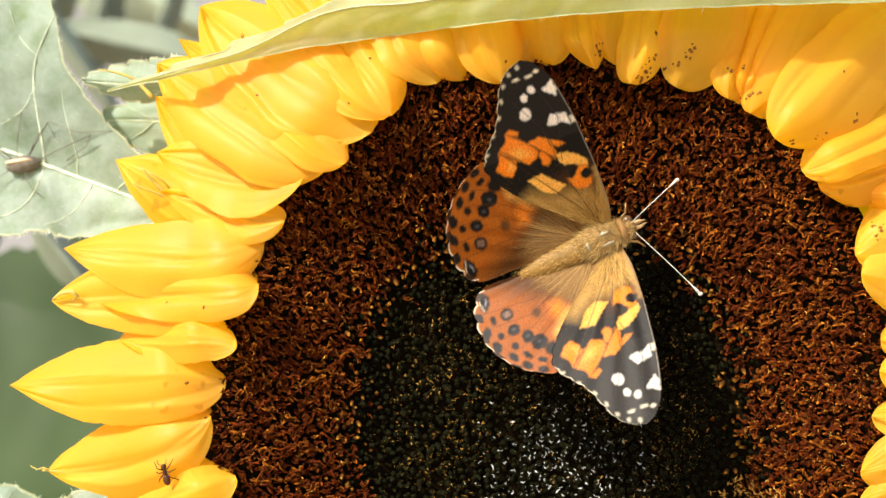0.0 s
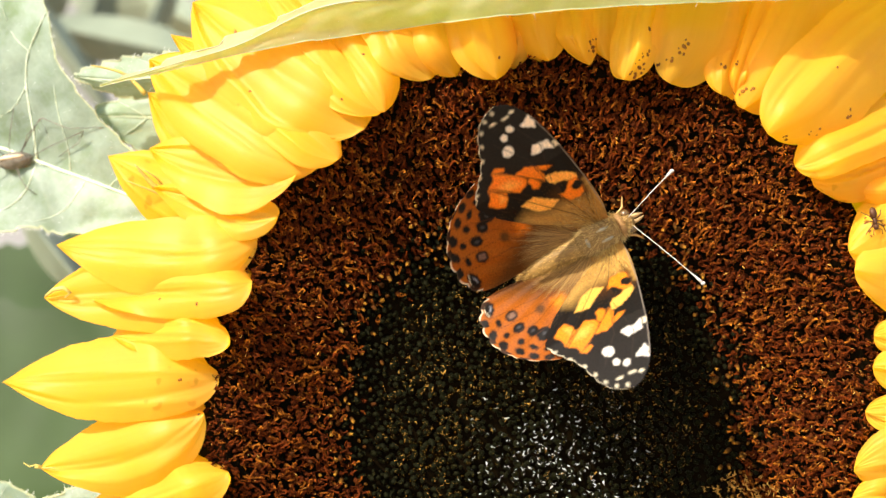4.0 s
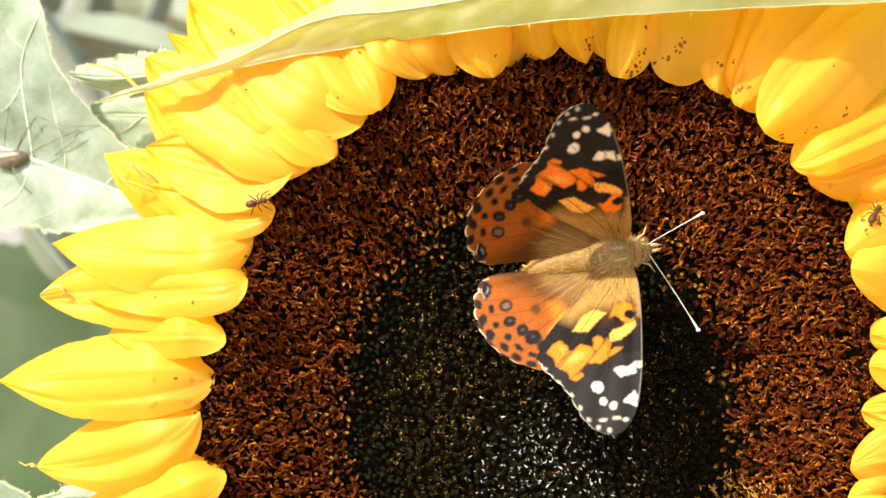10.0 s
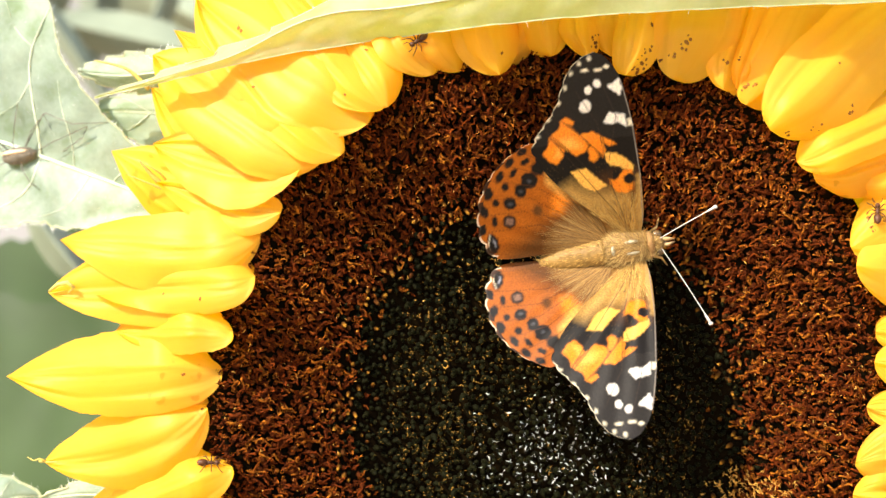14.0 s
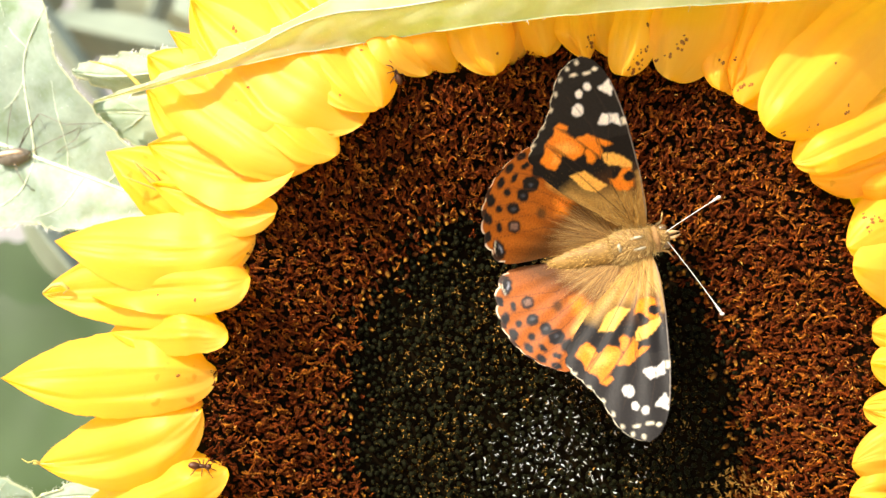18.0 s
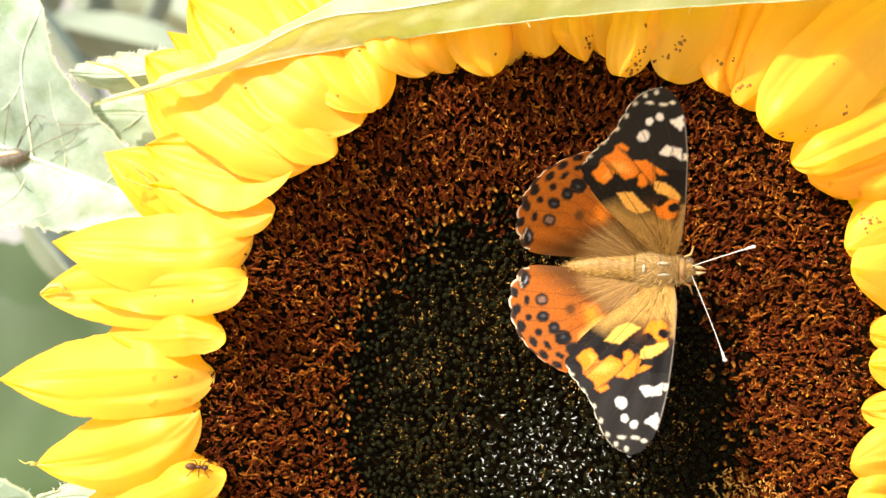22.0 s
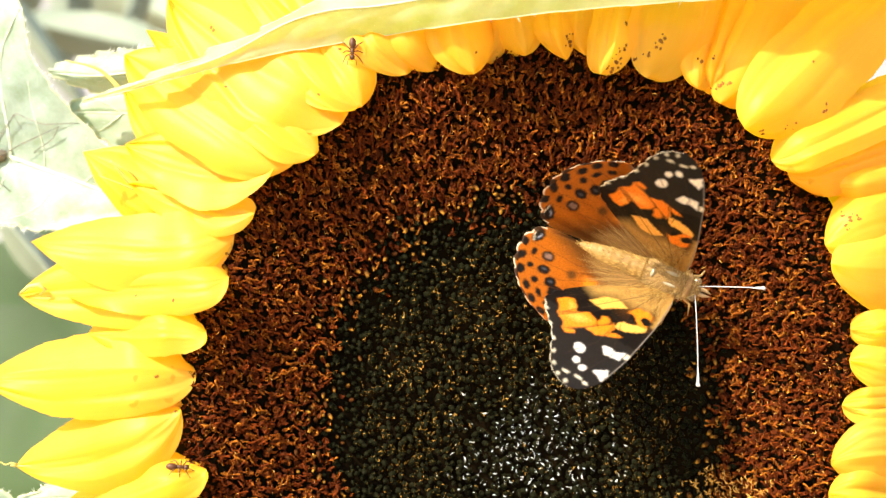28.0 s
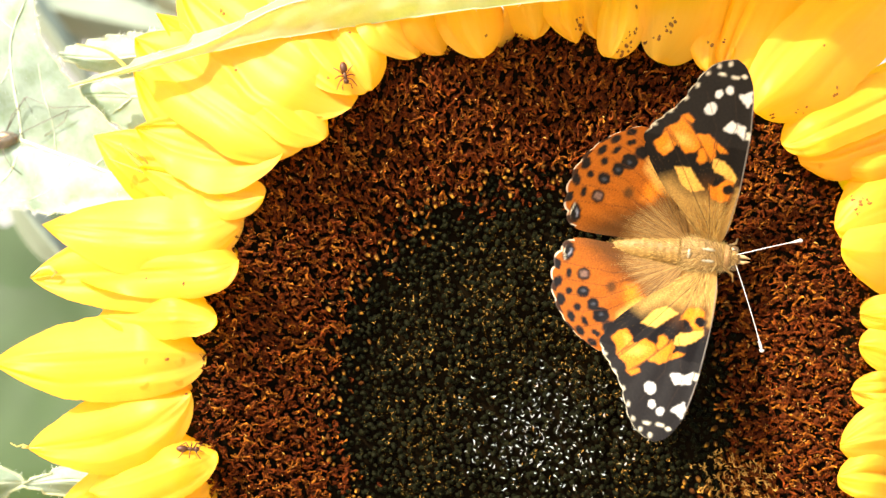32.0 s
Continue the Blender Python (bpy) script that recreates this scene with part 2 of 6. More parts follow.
class Shape:
    """Collects vertices and faces of one mesh."""

    def __init__(self):
        self.v, self.f = [], []

    def tube(self, points, radii, sides=6, cap=True):
        pts = [Vector(p) for p in points]
        start = len(self.v)
        up = Vector((0.13, 0.31, 0.94))
        for i, p in enumerate(pts):
            d = (pts[min(i + 1, len(pts) - 1)] - pts[max(i - 1, 0)]).normalized()
            a = d.cross(up)
            a = (a if a.length > 0.05 else d.cross(Vector((1, 0, 0)))).normalized()
            b = d.cross(a)
            r = radii[i] if hasattr(radii, "__len__") else radii
            for k in range(sides):
                t = 2 * math.pi * k / sides
                self.v.append(p + (a * math.cos(t) + b * math.sin(t)) * r)
        n = len(pts)
        for i in range(n - 1):
            for k in range(sides):
                a0, a1 = start + i * sides + k, start + i * sides + (k + 1) % sides
                self.f.append((a0, a1, a1 + sides, a0 + sides))
        if cap:
            self.f.append(tuple(start + k for k in reversed(range(sides))))
            self.f.append(tuple(start + (n - 1) * sides + k for k in range(sides)))
        return self

    def blob(self, centre, radii, turn=None, rings=8, sides=12, wob=0.0):
        start, c = len(self.v), Vector(centre)
        turn = turn or Matrix.Identity(3)
        for i in range(rings + 1):
            a = math.pi * i / rings
            for k in range(sides):
                t = 2 * math.pi * k / sides
                p = Vector((math.sin(a) * math.cos(t), math.cos(a), math.sin(a) * math.sin(t)))
                s = 1 + wob * noise.noise(p * 3 + c * 700)
                self.v.append(c + turn @ Vector((p.x * radii[0], p.y * radii[1], p.z * radii[2])) * s)
        for i in range(rings):
            for k in range(sides):
                a0, a1 = start + i * sides + k, start + i * sides + (k + 1) % sides
                self.f.append((a0, a0 + sides, a1 + sides, a1))
        return self

    def hair(self, root, tip, r):
        d = (Vector(tip) - Vector(root))
        a = d.cross(Vector((0.3, 0.5, 0.8)))
        a = a.normalized() * r
        b = d.normalized().cross(a)
        s = len(self.v)
        self.v += [Vector(root) + a, Vector(root) - a * 0.5 + b * 0.87, Vector(root) - a * 0.5 - b * 0.87, Vector(tip)]
        self.f += [(s, s + 1, s + 3), (s + 1, s + 2, s + 3), (s + 2, s, s + 3)]

    def mesh(self, name, mat, smooth=True):
        return mesh_of(name, self.v, self.f, mat, smooth)


def on_face(u, v, w=0.0):
    """A place u, v millimetres across the flower's face as the camera sees it, w millimetres in front of it."""
    k = (1 - w * MM / DIST) * MM
    return Vector((u * k, -w * MM, v * k))


def bez(p, q, r, t):
    return p * (1 - t) ** 2 + q * 2 * t * (1 - t) + r * t * t


# ---- the garden behind ----
def ground():
    n, r = 40, 60.0
    verts = []
    for i in range(n + 1):
        for j in range(n + 1):
            x, y = (i / n * 2 - 1) ** 3 * r, (j / n * 2 - 1) ** 3 * r
            verts.append((x, y, -1.45 + 0.03 * noise.noise((x * 2, y * 2, 0))))
    faces = [(i * (n + 1) + j, (i + 1) * (n + 1) + j, (i + 1) * (n + 1) + j + 1, i * (n + 1) + j + 1) for i in range(n) for j in range(n)]
    tagged(new("ground", mesh_of("ground", verts, faces, EARTH)), "unseen garden soil under the sunflower, paled to bounce light up", "ground", kind="structure")


def pale_wall():
    m, nt, b = material("pale_plaster")
    tc = nt.nodes.new("ShaderNodeTexCoord")
    n = node(nt, "TexNoise", Scale=3.0, Detail=5.0)
    nt.links.new(tc.outputs["Object"], n.inputs["Vector"])
    nt.links.new(ramp(nt, n.outputs[0], (0.3, (0.20, 0.198, 0.195)), (0.7, (0.29, 0.285, 0.285))), b.inputs["Base Color"])
    b.inputs["Roughness"].default_value = 0.9
    bm = bmesh.new()
    bmesh.ops.create_cube(bm, size=1.0, matrix=Matrix.Translation((0, 2.6, 0.2)) @ Matrix.Diagonal((9, 0.2, 3.4, 1)))
    bmesh.ops.bevel(bm, geom=bm.edges[:], offset=0.01, segments=2, affect="EDGES")
    me = bpy.data.meshes.new("wall_garden")
    bm.to_mesh(me)
    me.materials.append(m)
    tagged(new("wall_garden", me), "pale grey plastered garden wall, far out of focus", "wall", kind="structure")


# ---- sunflower ----
CENTRE = (14.8, -24.9)           # disc centre on the face, mm
RX, RY = 50.9, 55.6              # disc radii, mm


def disc_height(q):
    """Height of the disc's surface in mm at q, the share of its radius: a shallow dish that rises to its rim, with a dip in the middle."""
    x = min(1.0, max(0.0, (q - 0.42) / 0.6))
    return 0.4 - 1.6 * math.exp(-(q / 0.30) ** 2) + 7.2 * x * x * (3 - 2 * x)


def disc_place(q, a):
    p = on_face(CENTRE[0] + RX * q * math.cos(a), CENTRE[1] + RY * q * math.sin(a), disc_height(q))
    e = 0.02
    slope = (disc_height(q + e) - disc_height(q - e)) / (2 * e * 53)
    nor = Vector((-slope * math.cos(a), -1, -slope * math.sin(a))).normalized()
    return p, nor


def frame_of(nor, spin):
    a = nor.cross(Vector((0, 0, 1))).normalized()
    b = nor.cross(a)
    c, s = math.cos(spin), math.sin(spin)
    return Matrix((a * c + b * s, b * c - a * s, nor)).transposed()


def radial_spin(nor, a):
    """The spin that lays a piece's x axis outwards along the disc's radius."""
    p = nor.cross(Vector((0, 0, 1))).normalized()
    r = Vector((math.cos(a), 0, math.sin(a)))
    return math.atan2(r.dot(nor.cross(p)), r.dot(p))


def crumple(s, rng, size):
    """Withers a tube: pushes its corners about."""
    for v in s.v:
        v += Vector((rng.gauss(0, size), rng.gauss(0, size), rng.gauss(0, size)))


def spent_floret(rng):
    """A withered floret: a low dark foot, one or two collapsed tubes that lie along the radius with a ragged bright mouth, and curled styles, all in one skin."""
    s = Shape()
    h = rng.uniform(0.1, 0.5)
    s.tube([(0, 0, -0.9), (0, 0, h * 0.3), (0.05, 0, h * .8), (0.1, 0, h)], [0.42, 0.46, 0.32, 0.12], 6)
    crumple(s, rng, 0.14)
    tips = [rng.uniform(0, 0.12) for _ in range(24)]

    def weld():
        s.f.append((18, len(s.v) - 1, len(s.v) - 2))

    for _ in range(rng.choice((1, 2, 2))):
        # a collapsed tube, flattened, its mouth split into teeth
        way = rng.choice((-1, -1, -1, 1))
        length, swing, r = rng.uniform(0.6, 1.6), rng.gauss(0, 0.5), rng.uniform(0.10, 0.19)
        x, y, z = rng.uniform(-.35, .35) - 0.3 * way, rng.uniform(-.4, .4), h * rng.uniform(0.5, 1.0)
        pts, rad = [], []
        for j in range(4):
            k = j / 3
            pts.append((x + way * length * k * math.cos(swing), y + length * k * math.sin(swing) + 0.18 * math.sin(k * 5 + swing * 9), z + 0.5 * math.sin(k * 2.4) * rng.uniform(0.6, 1.1)))
            rad.append(r * (0.7, 0.75, 1.0, 1.25)[j])
        start = len(s.v)
        s.tube(pts, rad, 5, False)
        for v in s.v[start:]:
            v += Vector((rng.gauss(0, 0.06), rng.gauss(0, 0.06), rng.gauss(0, 0.05)))
        base = rng.uniform(0.1, 0.45)
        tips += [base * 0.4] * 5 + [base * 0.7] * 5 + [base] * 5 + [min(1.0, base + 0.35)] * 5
        end = len(s.v) - 5
        for k in range(5):
            if rng.random() < 0.75:
                p, q = s.v[end + k], s.v[end + (k + 1) % 5]
                c = (p + q) / 2 + Vector((way * rng.uniform(0.1, 0.35), rng.gauss(0, 0.16), rng.uniform(-0.1, 0.25)))
                s.v.append(c)
                s.f.append((end + k, end + (k + 1) % 5, len(s.v) - 1))
                tips.append(min(1.0, base + rng.uniform(0.4, 0.8)))
        weld()
    for _ in range(rng.choice((1, 2, 2, 3))):
        # a curled style
        n, a = rng.choice((6, 7, 8)), rng.uniform(0, 6.28)
        r, curl, rise = rng.uniform(0.16, 0.36), rng.uniform(3.0, 7.5) * rng.choice((-1, 1)), rng.uniform(0.1, 0.7)
        x, y, z = rng.uniform(-.5, .5), rng.uniform(-.5, .5), h + rng.uniform(-0.1, 0.35)
        pts = []
        for j in range(n):
            pts.append((x, y, z))
            a += curl / n
            x, y, z = x + r * 0.62 * math.cos(a), y + r * 0.62 * math.sin(a), z + r * 0.5 * rise * math.cos(j / n * 3.4)
        thick = rng.uniform(0.04, 0.075)
        s.tube(pts, [thick] * (n - 1) + [thick * 0.5], 3, False)
        base = rng.choice((0.3, 0.45, 0.6, 0.9))
        tips += [min(1.0, base + 0.05 * j) for j in range(n) for _ in range(3)]
        weld()
    return s, tips


def opening_floret(rng):
    """A floret just opening: a bud with a bright open tip."""
    s = Shape()
    h = rng.uniform(1.1, 1.7)
    s.tube([(0, 0, -0.8), (0, 0, 0.3), (0, 0, h * 0.8), (0, 0, h)], [0.5, 0.58, 0.42, 0.3], 6)
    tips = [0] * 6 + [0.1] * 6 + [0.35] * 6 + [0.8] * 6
    for k in range(3):
        a = k * 2.1 + rng.random()
        s.tube([(0, 0, h * 0.9), (0.3 * math.cos(a), 0.3 * math.sin(a), h + 0.3)], [0.2, 0.1], 4)
        s.f.append((18 + k, len(s.v) - 8, len(s.v) - 7))
        tips += [0.8] * 4 + [1.0] * 4
    return s, tips


def closed_floret(rng):
    """A closed dark bud whose bent tip splits into small dry teeth."""
    s = Shape()
    h, bx, by = rng.uniform(0.6, 1.2), rng.uniform(-.35, .35), rng.uniform(-.35, .35)
    s.tube([(0, 0, -0.8), (0, 0, 0.1), (bx * .4, by * .4, h * 0.65), (bx, by, h)], [0.54, 0.60, 0.36, 0.10], 6)
    crumple(s, rng, 0.12)
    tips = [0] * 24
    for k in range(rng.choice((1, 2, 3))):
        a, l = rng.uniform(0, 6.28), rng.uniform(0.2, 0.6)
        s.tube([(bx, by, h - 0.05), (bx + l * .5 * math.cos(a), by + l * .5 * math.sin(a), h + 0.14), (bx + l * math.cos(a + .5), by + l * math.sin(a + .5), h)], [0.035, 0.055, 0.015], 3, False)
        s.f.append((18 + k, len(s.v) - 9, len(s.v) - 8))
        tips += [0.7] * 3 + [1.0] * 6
    return s, tips


def chaff_fleck(rng):
    """A dry scale: a bent, pointed sliver."""
    s = Shape()
    a, l, f = rng.random() * 6.28, rng.uniform(0.3, 1.3), rng.uniform(0.05, 0.20)
    b = a + rng.uniform(-1.2, 1.2)
    s.tube([(0, 0, 0.75), (l * .5 * math.cos(a), l * .5 * math.sin(a), 1.2), (l * .5 * math.cos(a) + l * .5 * math.cos(b), l * .5 * math.sin(a) + l * .5 * math.sin(b), 1.0)],
           [0.03, f * 0.7, 0.015], 4)
    return s, [1.0] * 12


def fleck_share(q, a, p):
    """How many of the closed florets carry a golden fleck: few in the dark outer band and the lower middle, many in the upper middle."""
    if q > 0.56:
        return 0.0
    inner = min(1.0, max(0.0, (0.50 - q) / 0.08)) * min(1.0, max(0.0, (q + 0.35 * math.sin(a) - 0.02) / 0.2))
    return 0.09 + inner * (0.55 + 0.75 * (noise.noise((p.x * 150, p.z * 150, 4)) > 0.05))


def with_tips(me, tips):
    at = me.attributes.new("tip", "FLOAT", "POINT")
    at.data.foreach_set("value", tips)
    return me


def sunflower():
    flower = tagged(new("sunflower"), "large yellow sunflower with a brown and black-green disc", "flower")
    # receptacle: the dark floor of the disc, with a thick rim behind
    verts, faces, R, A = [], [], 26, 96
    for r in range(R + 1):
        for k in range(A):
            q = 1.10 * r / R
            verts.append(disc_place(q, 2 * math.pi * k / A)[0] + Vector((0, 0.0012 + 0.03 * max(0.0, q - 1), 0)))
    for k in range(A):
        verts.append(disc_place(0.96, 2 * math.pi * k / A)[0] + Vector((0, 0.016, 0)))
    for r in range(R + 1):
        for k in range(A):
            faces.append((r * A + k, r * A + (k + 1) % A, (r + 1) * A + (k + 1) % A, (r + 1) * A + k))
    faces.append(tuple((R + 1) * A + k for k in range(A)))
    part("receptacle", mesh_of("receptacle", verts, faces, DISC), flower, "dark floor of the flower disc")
    # florets in a golden-angle spiral
    rng = random.Random(11)
    makers = {"spent_floret": (spent_floret, SPENT, SPENT_PIECE), "opening_floret": (opening_floret, OPENING, OPENING_PIECE),
              "closed_floret": (closed_floret, BUD, BUD_PIECE), "chaff": (chaff_fleck, CHAFF, CHAFF), "silver_chaff": (chaff_fleck, GLINT, GLINT)}
    kinds, singles = {}, {}
    for name, (fn, mat, piece_mat) in makers.items():
        shapes = [fn(rng) for _ in range(14)]
        kinds[name] = [(np.array([tuple(v) for v in s.v]), s.f, t) for s, t in shapes]
        singles[name] = [with_tips(s.mesh(name, piece_mat), t) for s, t in shapes] if "chaff" not in name else []
        for me in singles[name]:
            me.transform(Matrix.Scale(MM, 4))
    joined = {k: ([], [], [], [0]) for k in makers}
    N, made = 9600, collections.Counter()

    def put(name, p, nor, spin, size, single=False):
        i = rng.randrange(14)
        m3 = frame_of(nor, spin)
        if single:
            ob = part(name, singles[name][i], flower, "", Matrix.Translation(p) @ m3.to_4x4() @ Matrix.Scale(size, 4))
            return
        v, f, t = kinds[name][i]
        vs, fs, ts, count = joined[name]
        vs.append(v * (MM * size) @ np.array(m3.transposed()) + np.array(p))
        fs.extend(tuple(q + count[0] for q in face) for face in f)
        ts.extend(t)
        count[0] += len(v)

    for i in range(int(N * 1.17)):
        q = math.sqrt((i + 0.5) / N)
        a = i * 2.399963
        # the disc spreads a little further towards its upper and right-hand rim
        if q > 1.02 and (math.cos(a) < 0.1 or math.sin(a) < -0.3):
            continue
        q += rng.gauss(0, 0.0058)
        p, nor = disc_place(q, a + rng.gauss(0, 0.0042) / max(q, 0.08))
        if p.z < -0.075:
            if i % 3:
                continue
        edge = q * (1 + 0.05 * max(0.0, math.sin(a)) ** 2) + 0.025 * noise.noise((math.cos(a) * 2, math.sin(a) * 2, 0.3)) + rng.gauss(0, .038)
        nor = (nor + Vector((rng.uniform(-.42, .42), 0, rng.uniform(-.42, .42)))).normalized()
        near = 0.022 < p.x < 0.062 and -0.036 < p.z < 0.012
        spin = radial_spin(nor, a) + rng.gauss(0, 0.55)
        if edge > 0.605:
            name, size = "spent_floret", rng.uniform(0.52, 0.95) * (1 if q < 0.93 else 0.75)
            if edge < 0.72 and rng.random() < 0.16 * (0.72 - edge) / 0.11:
                name, size = "opening_floret", rng.uniform(0.4, 0.7)
            # outside the opening ring the florets lean outwards
            nor = (nor + Vector((math.cos(a), 0, math.sin(a))) * 0.25 * (q - 0.6)).normalized()
        elif edge > 0.56:
            name, size = ("opening_floret" if rng.random() < 0.5 else "spent_floret" if rng.random() < 0.3 else "closed_floret"), rng.uniform(0.4, 0.7)
        else:
            name, size = "closed_floret", rng.uniform(0.42, 0.82)
        single = near and made[name] < 290
        made[name] += single
        p = p + nor * (rng.uniform(-0.35, 0.35) - (30.0 if math.cos(a) > 0.1 else 70.0) * max(0.0, q - 0.975)) * MM
        put(name, p, nor, spin, size, single)
        # the sun's glint mid-disc, built up from pale flecks
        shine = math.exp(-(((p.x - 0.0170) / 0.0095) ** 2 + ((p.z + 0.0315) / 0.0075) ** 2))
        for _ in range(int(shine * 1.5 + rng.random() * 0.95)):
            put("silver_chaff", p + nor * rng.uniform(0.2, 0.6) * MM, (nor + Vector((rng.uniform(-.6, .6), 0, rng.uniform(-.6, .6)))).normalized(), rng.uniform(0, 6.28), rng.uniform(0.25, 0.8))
        # flecks heaped here stand in for a sun glint low on the right
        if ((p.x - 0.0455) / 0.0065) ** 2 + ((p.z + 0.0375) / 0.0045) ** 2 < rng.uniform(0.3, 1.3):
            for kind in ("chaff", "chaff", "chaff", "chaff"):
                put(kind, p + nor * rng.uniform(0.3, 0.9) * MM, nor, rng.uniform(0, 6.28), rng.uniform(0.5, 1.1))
        # extra gold at the lower right puts sunlit brightness into the colour
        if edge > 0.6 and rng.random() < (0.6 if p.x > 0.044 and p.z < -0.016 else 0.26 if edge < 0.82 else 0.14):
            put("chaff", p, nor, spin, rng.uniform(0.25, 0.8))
        if rng.random() < fleck_share(q, a, p):
            for _ in range(rng.choice((1, 2, 3))):
                off = Vector((rng.uniform(-.6, .6), 0, rng.uniform(-.6, .6))) * MM
                put("chaff", p + off + nor * 0.3 * MM, nor, rng.uniform(0, 6.28), rng.choice((0.15, 0.2, 0.25, 0.3, 0.35, 0.45, 0.6)))
    words = {"spent_floret": "withered brown florets with curled orange styles", "opening_floret": "golden half-open florets in a ring",
             "closed_floret": "shiny black-green closed florets", "chaff": "dry golden flecks on the disc, massed at lower right to look sunlit",
             "silver_chaff": "pale flecks standing in for sun glints on the bud tips"}
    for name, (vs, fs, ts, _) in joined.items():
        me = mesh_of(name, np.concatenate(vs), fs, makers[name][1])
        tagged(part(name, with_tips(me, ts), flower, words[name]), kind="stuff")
    # ray petals, and a row behind that shows in the gaps
    skin_v, skin_f = [], []
    for row in PETALS:
        me = petal_mesh(*row)
        base = len(skin_v)
        skin_v += [v.co.copy() for v in me.vertices]
        skin_f += [tuple(base + i for i in p.vertices) for p in me.polygons]
        part("petal", me, flower)
    global PETAL_SKIN
    PETAL_SKIN = BVHTree.FromPolygons(skin_v, skin_f)
    petal_marks(flower, PETAL_SKIN)
    for k in range(44):
        a = 2 * math.pi * (k + 0.5) / 44
        c, s = math.cos(a), math.sin(a)
        far = 1.50 + 0.09 * math.sin(k * 5.3) - (0.12 if c < -0.3 else 0)
        part("petal", petal_mesh(CENTRE[0] + RX * 1.05 * c, CENTRE[1] + RY * 1.05 * s, CENTRE[0] + RX * far * c, CENTRE[1] + RY * far * s,
                                 11.0, -11.0, -6.0, 1.5, 1.5, 0.6 * math.sin(k * 3.1), 0.0, 60 + k), flower)
    # stalk behind
    s = Shape().tube([on_face(14.8, -25, -12), on_face(14.8, -29, -30), on_face(15, -60, -45), on_face(16, -400, -60), on_face(16, -1450, -70)],
                     [22 * MM, 13 * MM, 11 * MM, 13 * MM, 17 * MM], 14)
    part("stalk", s.mesh("stalk", STEM), flower, "thick hairy green stalk behind the disc")
    return flower


# where brown specks lie on the petals: place on the face in mm, spread, how many
SPECKS = [(29.2, 27.9, 1.6, 9), (28.5, 26.4, 0.9, 5), (30.2, 29.6, 0.7, 3), (36.3, 31.0, 0.5, 3), (35.3, 29.9, 0.6, 3), (33.9, 28.8, 0.6, 3), (32.3, 27.9, 0.5, 2), (42.2, 27.4, 0.6, 5),
          (43.9, 27.9, 0.5, 2), (45.6, 23.8, 1.0, 6), (43.8, 23.2, 0.8, 4), (31.0, 33.2, 0.3, 2), (-31.3, 32.8, 0.5, 3), (63.4, 4.3, 0.4, 3), (64.6, 3.6, 0.7, 6), (64.0, 2.5, 0.5, 4), (65.7, 4.0, 0.6, 4),
          (22.2, 31.3, 0.7, 4), (22.1, 29.9, 0.6, 4), (60.7, 20.0, 0.6, 3), (55.6, 17.5, 0.9, 4), (51.2, 16.9, 0.6, 4), (-42.8, -7.4, 0.1, 1), (-39.7, -19.5, 0.1, 1), (-37.2, -8.2, 0.1, 1), (-36.8, -24.8, 0.2, 2),
          (8.1, 29.1, 0.3, 2), (-15.4, 22.6, 0.1, 1), (-29.2, 23.8, 0.1, 1), (-12.2, 29.3, 0.2, 1), (59.0, 27.2, 0.3, 2)]


def petal_marks(flower, skin):
    """Brown specks that lie on the petals, and the dry thread and curl at two tips."""
    rng = random.Random(21)
    eye = Vector((0, -DIST, 0))
    s = Shape()
    for u, v, spread, count in SPECKS:
        for _ in range(count):
            d = on_face(u + rng.gauss(0, spread * 0.5), v + rng.gauss(0, spread * 0.5)) - eye
            hit, nor, _, _ = skin.ray_cast(eye, d.normalized())
            if hit is None:
                continue
            nor = nor if nor.y < 0 else -nor
            size = rng.uniform(0.10, 0.28) if count > 1 else 0.22
            turn = frame_of(nor, rng.uniform(0, 6.28))
            s.blob(hit + nor * 0.03 * MM, (size * MM * rng.uniform(0.7, 1.5), size * MM, 0.05 * MM), turn, 4, 7, 0.5)
    tagged(part("petal_speck", s.mesh("petal_speck", SPECK), flower, "small brown specks on the petals"), kind="stuff")
    thread = Shape().tube([on_face(-60.4, -32.7, 1.2), on_face(-61.4, -32.3, 1.4), on_face(-62.3, -32.6, 1.0), on_face(-63.3, -32.0, 1.2)], [0.22 * MM, 0.14 * MM, 0.10 * MM, 0.04 * MM], 5)
    part("dry_tip", thread.mesh("dry_tip", BRACT), flower, "withered brown petal tip")
    curl = Shape().tube([on_face(-59.9, -7.0, 1.6), on_face(-58.7, -6.0, 2.4), on_face(-57.2, -5.7, 3.0), on_face(-56.2, -6.5, 3.2), on_face(-57.0, -7.2, 2.8)], [0.2 * MM, 0.3 * MM, 0.35 * MM, 0.28 * MM, 0.1 * MM], 6)
    part("dry_tip", curl.mesh("dry_tip", BRACT), flower, "yellow-brown curled dry petal tip")


